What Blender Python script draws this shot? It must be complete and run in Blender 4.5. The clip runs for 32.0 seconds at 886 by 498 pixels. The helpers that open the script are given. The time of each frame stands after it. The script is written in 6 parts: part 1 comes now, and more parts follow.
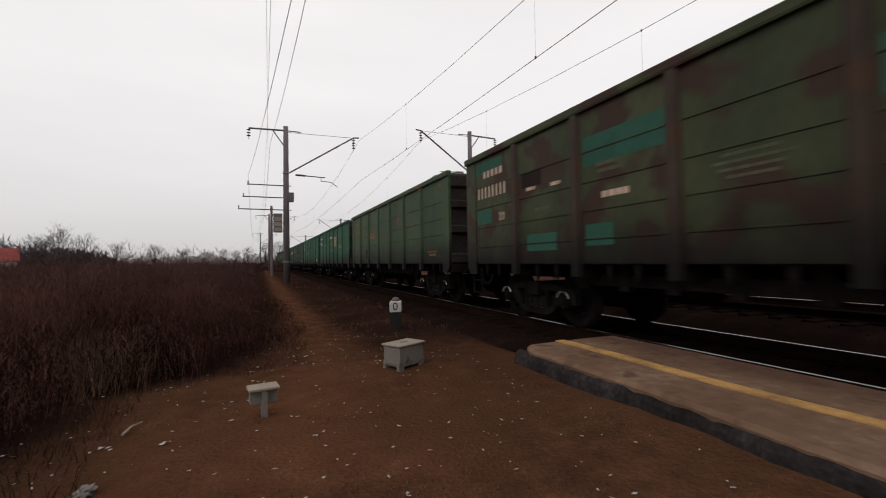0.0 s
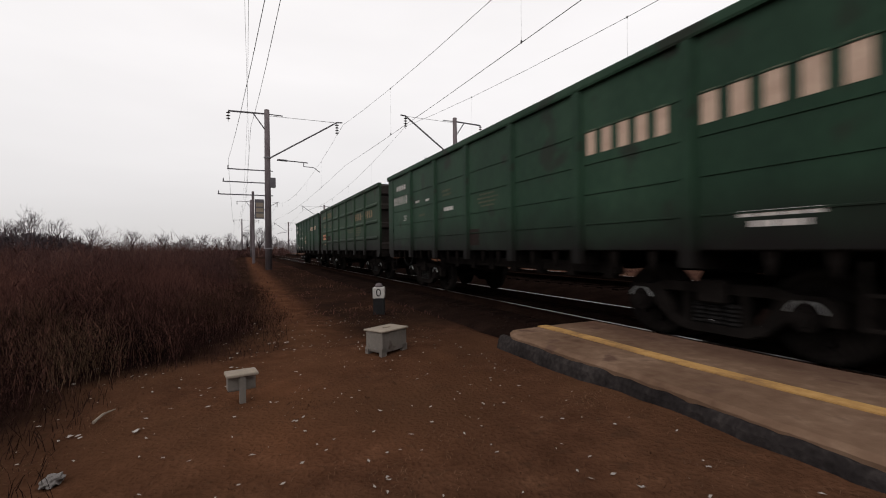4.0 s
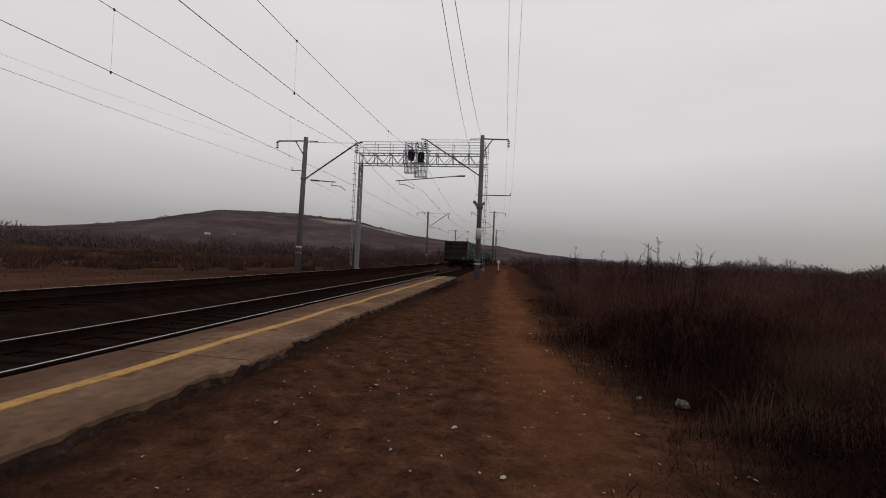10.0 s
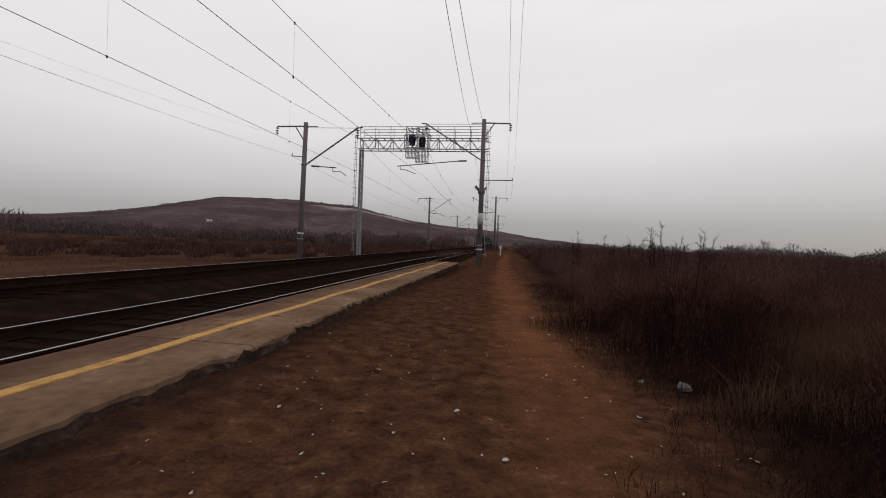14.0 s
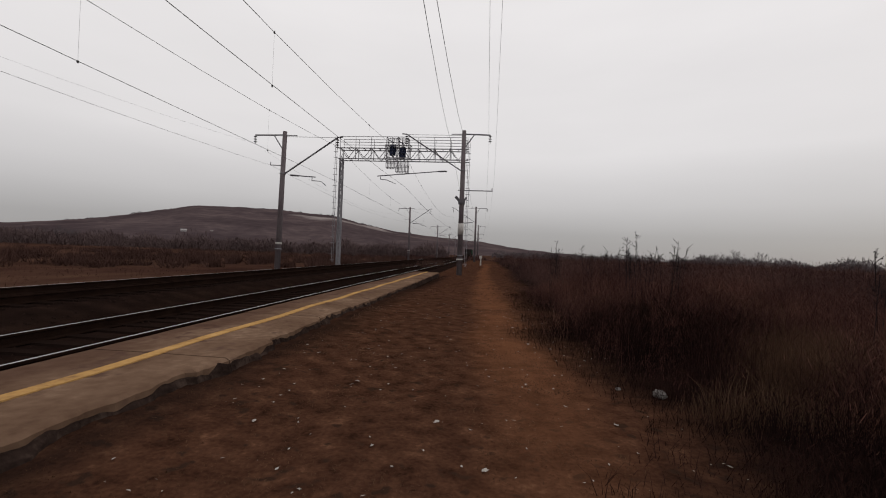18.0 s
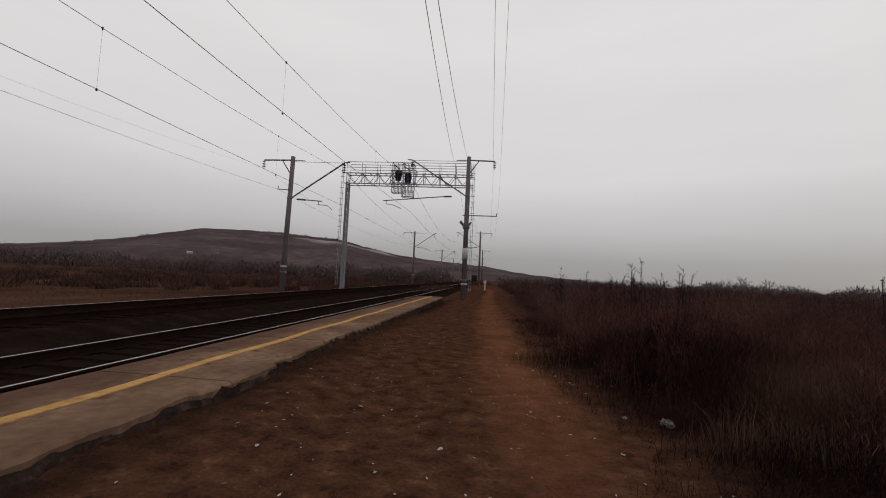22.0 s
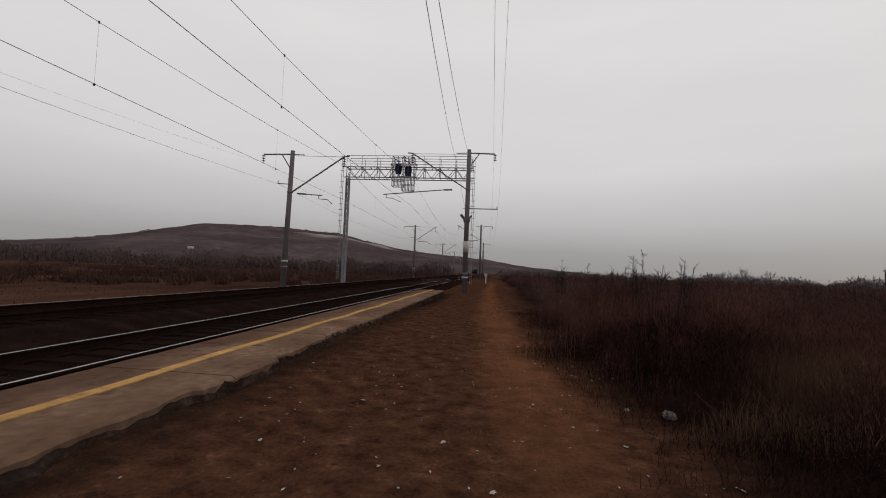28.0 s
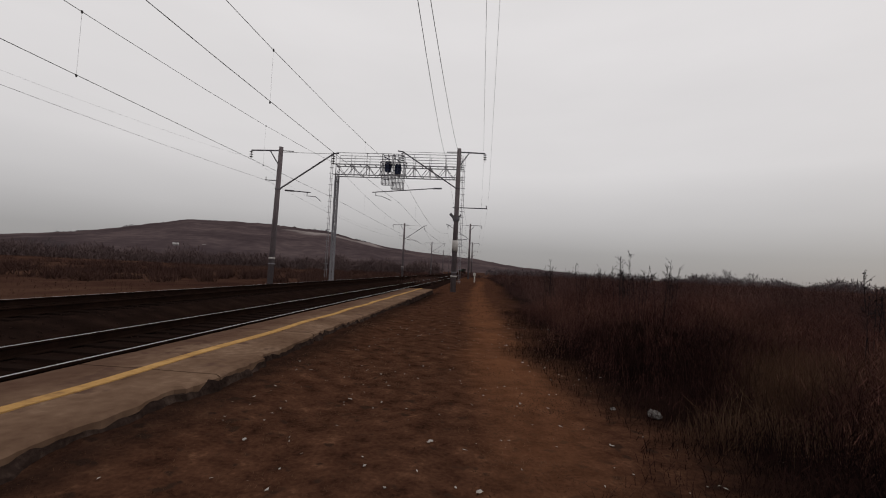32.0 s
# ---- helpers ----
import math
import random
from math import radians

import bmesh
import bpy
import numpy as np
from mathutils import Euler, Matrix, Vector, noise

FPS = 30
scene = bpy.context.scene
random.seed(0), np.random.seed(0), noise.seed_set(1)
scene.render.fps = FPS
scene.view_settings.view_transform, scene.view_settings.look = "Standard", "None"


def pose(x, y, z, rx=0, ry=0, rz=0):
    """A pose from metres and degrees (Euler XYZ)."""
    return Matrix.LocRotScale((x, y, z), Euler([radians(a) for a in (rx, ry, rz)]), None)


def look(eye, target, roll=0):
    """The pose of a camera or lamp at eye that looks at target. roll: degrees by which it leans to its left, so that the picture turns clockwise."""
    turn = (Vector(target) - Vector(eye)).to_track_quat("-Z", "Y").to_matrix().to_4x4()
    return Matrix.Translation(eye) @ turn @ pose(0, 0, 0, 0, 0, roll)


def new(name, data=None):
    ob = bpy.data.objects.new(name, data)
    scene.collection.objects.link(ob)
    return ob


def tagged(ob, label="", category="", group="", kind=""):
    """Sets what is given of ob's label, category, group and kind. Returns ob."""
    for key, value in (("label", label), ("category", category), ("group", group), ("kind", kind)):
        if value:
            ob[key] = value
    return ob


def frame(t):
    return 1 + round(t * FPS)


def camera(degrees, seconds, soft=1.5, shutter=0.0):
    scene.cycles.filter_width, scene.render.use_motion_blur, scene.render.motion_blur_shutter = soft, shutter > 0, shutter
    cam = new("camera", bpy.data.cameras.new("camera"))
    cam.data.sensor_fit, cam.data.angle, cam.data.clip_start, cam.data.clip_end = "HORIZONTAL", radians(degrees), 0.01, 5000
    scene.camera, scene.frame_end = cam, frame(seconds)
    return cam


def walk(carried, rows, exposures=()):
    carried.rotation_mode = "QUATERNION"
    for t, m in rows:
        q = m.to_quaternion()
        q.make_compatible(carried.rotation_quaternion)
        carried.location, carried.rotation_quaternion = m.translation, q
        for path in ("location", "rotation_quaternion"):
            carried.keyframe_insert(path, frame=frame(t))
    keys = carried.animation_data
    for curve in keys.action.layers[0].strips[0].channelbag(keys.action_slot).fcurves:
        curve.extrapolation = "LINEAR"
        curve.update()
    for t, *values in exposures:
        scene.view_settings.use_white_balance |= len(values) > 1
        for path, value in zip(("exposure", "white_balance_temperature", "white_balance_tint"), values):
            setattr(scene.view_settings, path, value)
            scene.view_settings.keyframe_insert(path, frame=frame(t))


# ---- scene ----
cam = camera(92.0, 32.0, 1.05, 0.2)
PATH = [
    (0, (6.03, 0.035, 1.231), (5.248, -1.805, 1.285), -0.9),
    (0.5, (6.02, 0.002, 1.203), (5.09, -1.768, 1.27), -0.4),
    (1, (6.009, 0.001, 1.198), (5.081, -1.77, 1.257), -0.6),
    (1.5, (5.999, 0.006, 1.207), (5.125, -1.792, 1.248), -1.0),
    (2, (6.001, 0.001, 1.199), (5.12, -1.794, 1.199), -1.0),
    (2.5, (5.995, -0.002, 1.204), (5.147, -1.814, 1.202), -1.3),
    (4.5, (5.993, -0.001, 1.201), (5.135, -1.808, 1.194), -0.3),
    (5, (5.968, -0.008, 1.189), (5.035, -1.777, 1.179), -0.0),
    (5.5, (5.942, 0.023, 1.155), (4.764, -1.593, 1.188), 1.2),
    (5.6, (5.949, -0.054, 1.205), (4.637, -1.564, 1.21), 0.9),
    (6, (6.030, 0.080, 1.230), (4.309, -0.938, 1.240), 0.2),
    (6.1, (6.050, 0.060, 1.240), (4.188, -0.670, 1.261), -0.1),
    (6.2, (6.060, 0.030, 1.260), (4.095, -0.341, 1.291), -0.5),
    (6.3, (6.060, -0.040, 1.280), (4.060, -0.012, 1.315), -0.9),
    (6.4, (6.060, -0.080, 1.300), (4.106, 0.346, 1.331), -1.0),
    (6.5, (6.050, -0.090, 1.320), (4.220, 0.717, 1.330), -0.4),
    (6.6, (6.040, -0.090, 1.340), (4.408, 1.066, 1.319), 0.5),
    (6.7, (6.030, -0.070, 1.360), (4.649, 1.375, 1.301), 1.5),
    (6.8, (6.030, -0.040, 1.380), (4.907, 1.612, 1.289), 2.4),
    (7, (5.959, -0.074, 1.417), (5.253, 1.794, 1.307), 4.2),
    (7.4, (6.029, 0.024, 1.415), (5.712, 1.998, 1.357), 3.0),
    (7.5, (6.007, -0.016, 1.416), (5.734, 1.966, 1.399), 1.6),
    (8, (5.994, 0.0, 1.422), (5.776, 1.988, 1.442), 1.5),
    (8.5, (5.976, 0.002, 1.423), (5.685, 1.98, 1.488), 2.4),
    (9, (5.983, -0.005, 1.422), (5.642, 1.964, 1.498), 2.3),
    (9.5, (5.988, 0.018, 1.413), (5.675, 1.993, 1.475), 2.5),
    (10, (5.997, 0.029, 1.415), (5.722, 2.01, 1.452), 2.4),
    (10.5, (5.986, 0.038, 1.408), (5.719, 2.02, 1.431), 2.7),
    (11, (5.985, 0.036, 1.405), (5.722, 2.018, 1.441), 3.2),
    (11.5, (5.983, 0.041, 1.408), (5.713, 2.022, 1.426), 3.9),
    (12, (5.98, 0.056, 1.404), (5.723, 2.039, 1.398), 3.8),
    (12.5, (5.973, 0.066, 1.402), (5.706, 2.048, 1.374), 3.6),
    (13, (5.98, 0.06, 1.404), (5.684, 2.038, 1.379), 3.1),
    (13.5, (5.994, 0.061, 1.406), (5.724, 2.042, 1.369), 2.7),
    (14, (5.996, 0.061, 1.403), (5.715, 2.041, 1.373), 2.1),
    (14.5, (6.002, 0.053, 1.407), (5.732, 2.035, 1.387), 2.1),
    (15, (6.005, 0.054, 1.403), (5.76, 2.039, 1.397), 1.5),
    (15.5, (6.002, 0.064, 1.403), (5.781, 2.051, 1.409), 1.8),
    (17.5, (6.008, 0.059, 1.4), (5.823, 2.051, 1.409), 1.7),
    (18, (6.004, 0.053, 1.402), (5.812, 2.043, 1.422), 2.1),
    (18.5, (6.001, 0.033, 1.407), (5.798, 2.023, 1.428), 1.5),
    (19, (6.002, 0.035, 1.403), (5.798, 2.024, 1.43), 1.2),
    (19.5, (5.999, 0.041, 1.403), (5.782, 2.029, 1.429), 1.6),
    (20, (5.995, 0.032, 1.404), (5.762, 2.018, 1.429), 2.4),
    (20.5, (5.997, 0.034, 1.404), (5.772, 2.021, 1.444), 2.1),
    (21, (6.002, 0.029, 1.411), (5.782, 2.016, 1.471), 2.1),
    (21.5, (5.999, 0.016, 1.407), (5.793, 2.002, 1.525), 2.5),
    (22, (5.999, 0.007, 1.406), (5.783, 1.991, 1.539), 2.6),
    (22.5, (5.993, 0.004, 1.414), (5.767, 1.986, 1.555), 2.4),
    (23, (5.997, 0.006, 1.41), (5.765, 1.988, 1.545), 2.1),
    (23.5, (6.0, 0.013, 1.407), (5.76, 1.995, 1.533), 2.0),
    (24, (5.998, 0.02, 1.408), (5.762, 2.003, 1.52), 2.1),
    (24.5, (5.995, 0.032, 1.409), (5.787, 2.019, 1.495), 2.1),
    (25, (5.993, 0.039, 1.406), (5.791, 2.027, 1.493), 2.3),
    (25.5, (5.989, 0.044, 1.406), (5.791, 2.032, 1.494), 2.3),
    (27.5, (5.988, 0.031, 1.406), (5.765, 2.016, 1.5), 2.0),
    (28, (5.99, 0.026, 1.408), (5.772, 2.011, 1.51), 2.2),
    (28.5, (5.991, 0.025, 1.407), (5.778, 2.011, 1.506), 2.1),
    (29, (5.994, 0.033, 1.406), (5.801, 2.021, 1.501), 2.1),
    (29.5, (5.986, 0.044, 1.403), (5.811, 2.034, 1.492), 2.2),
    (30, (5.99, 0.042, 1.408), (5.806, 2.033, 1.47), 2.1),
    (30.5, (5.983, 0.047, 1.406), (5.819, 2.039, 1.471), 2.5),
    (31, (5.984, 0.048, 1.406), (5.811, 2.039, 1.481), 2.4),
    (31.5, (5.992, 0.044, 1.41), (5.824, 2.035, 1.498), 2.5),
    (32, (5.989, 0.042, 1.405), (5.822, 2.033, 1.504), 2.7),
]
walk(cam, [(t, look(eye, target, roll)) for t, eye, target, roll in PATH],
     [(0.0, 0.16, 6500, 10), (1.5, 0.22, 6500, 10), (2.5, 0.25, 6500, 10), (4.5, 0.25, 6500, 10), (5.5, 0.4, 6500, 10), (6.0, 0.80, 6300, 9), (6.3, 1.2, 6150, 6), (6.6, 1.7, 6000, 5), (6.8, 1.1, 6200, 7), (7.0, 0.24, 6500, 10), (7.5, 0.05, 6500, 10), (8.5, -0.2, 6500, 10), (9.5, -0.25, 6500, 10), (11.0, -0.1, 6500, 10), (13.0, 0.0, 6500, 10), (15.0, -0.02, 6500, 10), (19.0, -0.06, 6500, 10), (21.0, -0.08, 6500, 10), (22.0, -0.2, 6500, 10), (26.0, -0.24, 6500, 10), (32.0, -0.2, 6500, 10)])

# ---- sky and light: a flat overcast afternoon ----
world = bpy.data.worlds.new("overcast_sky")
scene.world = world
world.use_nodes = True
wt = world.node_tree
wt.nodes.clear()
w_out = wt.nodes.new("ShaderNodeOutputWorld")
w_bg = wt.nodes.new("ShaderNodeBackground")
w_sky = wt.nodes.new("ShaderNodeTexSky")
w_sky.sky_type = "NISHITA"
w_sky.sun_disc = False
w_sky.sun_elevation = radians(24)
w_sky.sun_rotation = radians(60)
w_scale = wt.nodes.new("ShaderNodeVectorMath")
w_scale.operation = "SCALE"
w_scale.inputs["Scale"].default_value = 0.08
w_co = wt.nodes.new("ShaderNodeTexCoord")
w_sep = wt.nodes.new("ShaderNodeSeparateXYZ")


def sky_ramp(stops):
    ramp = wt.nodes.new("ShaderNodeValToRGB")
    for k, (pos, g) in enumerate(stops):
        el = ramp.color_ramp.elements[k] if k < 2 else ramp.color_ramp.elements.new(pos)
        el.position = pos
        el.color = (g * 1.015, g * 0.984, g * 0.984, 1)
    wt.links.new(w_sep.outputs["Z"], ramp.inputs[0])
    return ramp


# a darker cloud bank lies low over the northern end of the line
w_north = sky_ramp([(0.0, 0.34), (0.05, 0.40), (0.11, 0.57), (0.22, 0.78), (0.5, 0.86), (1.0, 0.74)])
w_south = sky_ramp([(0.0, 0.54), (0.06, 0.61), (0.16, 0.72), (0.35, 0.82), (0.6, 0.82), (1.0, 0.74)])
w_side = wt.nodes.new("ShaderNodeMapRange")
w_side.interpolation_type = "SMOOTHSTEP"
w_side.inputs["From Min"].default_value = -0.6
w_side.inputs["From Max"].default_value = 0.7
w_ramp = wt.nodes.new("ShaderNodeMix")
w_ramp.data_type = "RGBA"
wt.links.new(w_sep.outputs["Y"], w_side.inputs["Value"])
wt.links.new(w_side.outputs[0], w_ramp.inputs[0])
wt.links.new(w_south.outputs[0], w_ramp.inputs[6])
wt.links.new(w_north.outputs[0], w_ramp.inputs[7])
w_cloud = wt.nodes.new("ShaderNodeTexNoise")
w_cloud.inputs["Scale"].default_value = 2.2
w_cloud.inputs["Detail"].default_value = 4
w_map = wt.nodes.new("ShaderNodeMapping")
w_map.inputs["Scale"].default_value = (1, 1, 4)
w_cm = wt.nodes.new("ShaderNodeMapRange")
w_cm.inputs["To Min"].default_value = 0.93
w_cm.inputs["To Max"].default_value = 1.07
w_mulc = wt.nodes.new("ShaderNodeVectorMath")
w_mulc.operation = "SCALE"
w_mix = wt.nodes.new("ShaderNodeMix")
w_mix.data_type = "RGBA"
w_mix.inputs[0].default_value = 0.96
lk = wt.links.new
lk(w_co.outputs["Generated"], w_sep.inputs[0])
lk(w_co.outputs["Generated"], w_map.inputs[0])
lk(w_map.outputs[0], w_cloud.inputs["Vector"])
lk(w_cloud.outputs[0], w_cm.inputs["Value"])
lk(w_ramp.outputs[2], w_mulc.inputs[0])
lk(w_cm.outputs[0], w_mulc.inputs["Scale"])
lk(w_sky.outputs[0], w_scale.inputs[0])
lk(w_scale.outputs[0], w_mix.inputs[6])
lk(w_mulc.outputs[0], w_mix.inputs[7])
lk(w_mix.outputs[2], w_bg.inputs[0])
lk(w_bg.outputs[0], w_out.inputs[0])
sun = new("sun", bpy.data.lights.new("sun", "SUN"))
sun.data.energy = 0.5
sun.data.angle = radians(25)
sun.data.color = (1.0, 0.97, 0.93)
sun.matrix_world = look((30, 20, 30), (0, 0, 0))

# ---- materials ----


def noise_mat(name, cols, scale=4.0, fine=40.0, rough=0.85, bump=0.3, metal=0.0, dist=0.02, stretch=(1, 1, 1), spots=None, rand=0.0, coords="Object"):
    """Two-scale noise colour between the given stops, with fine relief; spots: (colour, scale, threshold)."""
    m = bpy.data.materials.new(name)
    m.use_nodes = True
    nt = m.node_tree
    b = nt.nodes["Principled BSDF"]
    link = nt.links.new
    tc = nt.nodes.new("ShaderNodeTexCoord")
    mp = nt.nodes.new("ShaderNodeMapping")
    mp.inputs["Scale"].default_value = stretch
    link(tc.outputs[coords], mp.inputs[0])
    n1 = nt.nodes.new("ShaderNodeTexNoise")
    n1.inputs["Scale"].default_value = scale
    n1.inputs["Detail"].default_value = 6
    n2 = nt.nodes.new("ShaderNodeTexNoise")
    n2.inputs["Scale"].default_value = fine
    n2.inputs["Detail"].default_value = 5
    link(mp.outputs[0], n1.inputs["Vector"])
    link(mp.outputs[0], n2.inputs["Vector"])
    add = nt.nodes.new("ShaderNodeMath")
    add.operation = "MULTIPLY_ADD"
    add.inputs[1].default_value = 0.45
    link(n2.outputs[0], add.inputs[0])
    mul = nt.nodes.new("ShaderNodeMath")
    mul.operation = "MULTIPLY_ADD"
    mul.inputs[1].default_value = 0.8
    mul.inputs[2].default_value = -0.12
    link(n1.outputs[0], mul.inputs[0])
    link(mul.outputs[0], add.inputs[2])
    fac = add.outputs[0]
    if rand:
        oi = nt.nodes.new("ShaderNodeObjectInfo")
        ad = nt.nodes.new("ShaderNodeMath")
        ad.operation = "MULTIPLY_ADD"
        ad.inputs[1].default_value = rand
        link(oi.outputs["Random"], ad.inputs[0])
        link(fac, ad.inputs[2])
        fac = ad.outputs[0]
    rp = nt.nodes.new("ShaderNodeValToRGB")
    els = rp.color_ramp.elements
    lo, hi = 0.28, 0.78
    for k, c in enumerate(cols):
        pos = lo + (hi - lo) * k / max(1, len(cols) - 1)
        e = els[k] if k < 2 else els.new(pos)
        e.position = pos
        e.color = (*c, 1)
    link(fac, rp.inputs[0])
    col = rp.outputs[0]
    if spots:
        n3 = nt.nodes.new("ShaderNodeTexNoise")
        n3.inputs["Scale"].default_value = spots[1]
        n3.inputs["Detail"].default_value = 3
        link(tc.outputs[coords], n3.inputs["Vector"])
        mr = nt.nodes.new("ShaderNodeMapRange")
        mr.inputs["From Min"].default_value = spots[2]
        mr.inputs["From Max"].default_value = spots[2] + 0.08
        link(n3.outputs[0], mr.inputs["Value"])
        mx = nt.nodes.new("ShaderNodeMix")
        mx.data_type = "RGBA"
        link(mr.outputs[0], mx.inputs[0])
        link(col, mx.inputs[6])
        mx.inputs[7].default_value = (*spots[0], 1)
        col = mx.outputs[2]
    link(col, b.inputs["Base Color"])
    b.inputs["Roughness"].default_value = rough
    b.inputs["Metallic"].default_value = metal
    b.inputs["Specular IOR Level"].default_value = 0.0 if rough >= 0.9 else (0.15 if rough > 0.6 else 0.35)
    if bump:
        bp = nt.nodes.new("ShaderNodeBump")
        bp.inputs["Strength"].default_value = bump
        bp.inputs["Distance"].default_value = dist
        link(n2.outputs[0], bp.inputs["Height"])
        link(bp.outputs[0], b.inputs["Normal"])
    return m


M = {}
M["dirt"] = noise_mat("dry_dirt_with_dead_grass", [(0.021, 0.0096, 0.0064), (0.050, 0.0224, 0.0136), (0.080, 0.0370, 0.0218), (0.144, 0.073, 0.042)], 4.2, 28.0, 0.95, 0.9, dist=0.03, spots=((0.034, 0.0185, 0.0125), 7.0, 0.60))
M["far_land"] = noise_mat("brown_field", [(0.026, 0.0130, 0.0105), (0.046, 0.0230, 0.0168), (0.074, 0.0395, 0.0265), (0.150, 0.092, 0.056)], 0.07, 0.45, 0.95, 0.0, stretch=(1, 0.55, 1))
M["hill"] = noise_mat("wooded_hill", [(0.042, 0.0305, 0.0335), (0.075, 0.0555, 0.0575), (0.125, 0.0930, 0.0900)], 0.009, 0.06, 0.95, 0.0)
M["ballast"] = noise_mat("oily_ballast", [(0.0075, 0.0045, 0.0038), (0.0140, 0.0082, 0.0066), (0.026, 0.0150, 0.0115)], 2.0, 45.0, 0.95, 0.6, dist=0.02)
M["stone"] = noise_mat("ballast_stone", [(0.0075, 0.0046, 0.0038), (0.0240, 0.0142, 0.0112)], 3.0, 30.0, 0.95, 0.3, rand=0.2)
M["concrete"] = noise_mat("platform_concrete", [(0.072, 0.0415, 0.0275), (0.118, 0.0715, 0.0475), (0.156, 0.0980, 0.0660), (0.22, 0.147, 0.101)], 1.3, 9.0, 0.92, 0.7, spots=((0.100, 0.0600, 0.0440), 2.6, 0.60), rand=0.10)
nt = M["concrete"].node_tree
tc, sp, nz, ad, mr, mx = (nt.nodes.new("ShaderNode" + q) for q in ("TexCoord", "SeparateXYZ", "TexNoise", "Math", "MapRange", "Mix"))
nz.inputs["Scale"].default_value, nz.inputs["Detail"].default_value = 1.4, 6
ad.operation, ad.inputs[1].default_value = "MULTIPLY_ADD", 0.9
mr.inputs["From Min"].default_value, mr.inputs["From Max"].default_value, mr.inputs["To Max"].default_value = 2.85, 2.45, 0.6
mx.data_type = "RGBA"
nt.links.new(tc.outputs["Object"], sp.inputs[0])
nt.links.new(tc.outputs["Object"], nz.inputs["Vector"])
nt.links.new(nz.outputs[0], ad.inputs[0])
nt.links.new(sp.outputs["X"], ad.inputs[2])
nt.links.new(ad.outputs[0], mr.inputs["Value"])
nt.links.new(mr.outputs[0], mx.inputs[0])
nt.links.new(nt.nodes["Principled BSDF"].inputs["Base Color"].links[0].from_socket, mx.inputs[6])
mx.inputs[7].default_value = (0.066, 0.0350, 0.0260, 1)
nt.links.new(mx.outputs[2], nt.nodes["Principled BSDF"].inputs["Base Color"])
M["crumble"] = noise_mat("crumbled_kerb_and_soil", [(0.012, 0.0078, 0.0066), (0.030, 0.0195, 0.0160), (0.075, 0.052, 0.042)], 3.5, 22.0, 0.95, 1.0)
M["asphalt"] = noise_mat("broken_asphalt_edge", [(0.011, 0.0095, 0.0095), (0.026, 0.022, 0.0215), (0.055, 0.047, 0.044)], 3.0, 24.0, 0.95, 0.9)
M["yellow"] = noise_mat("worn_yellow_paint", [(0.21, 0.122, 0.062), (0.41, 0.238, 0.088), (0.50, 0.305, 0.125)], 2.5, 16.0, 0.92, 0.3)
M["sleeper"] = noise_mat("dirty_sleeper", [(0.0080, 0.0050, 0.0042), (0.0170, 0.0105, 0.0085)], 2.0, 20.0, 0.95, 0.4, rand=0.1)
M["rust"] = noise_mat("rusty_rail", [(0.008, 0.0048, 0.0038), (0.020, 0.011, 0.0082)], 3.0, 40.0, 0.92, 0.3)
M["railtop"] = noise_mat("polished_rail_head", [(0.32, 0.30, 0.30), (0.50, 0.48, 0.48)], 2.0, 30.0, 0.34, 0.0, metal=1.0)
M["pole"] = noise_mat("weathered_concrete_pole", [(0.085, 0.068, 0.072), (0.145, 0.122, 0.127), (0.19, 0.165, 0.168)], 1.2, 18.0, 0.9, 0.3, stretch=(1, 1, 0.3))
M["steel"] = noise_mat("grey_painted_steel", [(0.07, 0.065, 0.075), (0.13, 0.12, 0.13)], 2.0, 15.0, 0.6, 0.1)
M["truss"] = noise_mat("galvanised_truss_steel", [(0.16, 0.152, 0.165), (0.27, 0.258, 0.275)], 1.5, 15.0, 0.6, 0.1)
M["dark"] = noise_mat("dark_steel", [(0.006, 0.0055, 0.0055), (0.013, 0.011, 0.0105)], 2.0, 18.0, 0.85, 0.3)
M["signal"] = noise_mat("dark_blue_signal_paint", [(0.016, 0.020, 0.042), (0.030, 0.036, 0.068)], 3.0, 20.0, 0.7, 0.1)
M["wire"] = noise_mat("catenary_copper_wire", [(0.035, 0.032, 0.034), (0.06, 0.055, 0.057)], 2.0, 9.0, 0.6, 0.0)
M["insul"] = noise_mat("glazed_insulator", [(0.035, 0.03, 0.032), (0.07, 0.06, 0.06)], 8.0, 30.0, 0.35, 0.0)
M["white"] = noise_mat("dirty_white_paint", [(0.36, 0.335, 0.315), (0.55, 0.52, 0.49)], 4.0, 30.0, 0.7, 0.1)
M["black"] = noise_mat("black_paint", [(0.008, 0.008, 0.008), (0.02, 0.018, 0.018)], 4.0, 30.0, 0.7, 0.1)
M["greybox"] = noise_mat("grey_painted_box", [(0.135, 0.118, 0.104), (0.195, 0.174, 0.154)], 4.0, 30.0, 0.8, 0.15, spots=((0.075, 0.056, 0.046), 5.0, 0.60))
M["lidbox"] = noise_mat("pale_weathered_lid", [(0.20, 0.165, 0.130), (0.30, 0.25, 0.200)], 3.0, 25.0, 0.85, 0.15)
M["bogie"] = noise_mat("sooty_bogie_steel", [(0.005, 0.0043, 0.004), (0.011, 0.0092, 0.0085), (0.020, 0.0165, 0.015)], 3.0, 22.0, 0.92, 0.4)
M["bright"] = noise_mat("bright_worn_steel", [(0.26, 0.26, 0.26), (0.42, 0.42, 0.42)], 4.0, 20.0, 0.45, 0.0, metal=0.6)
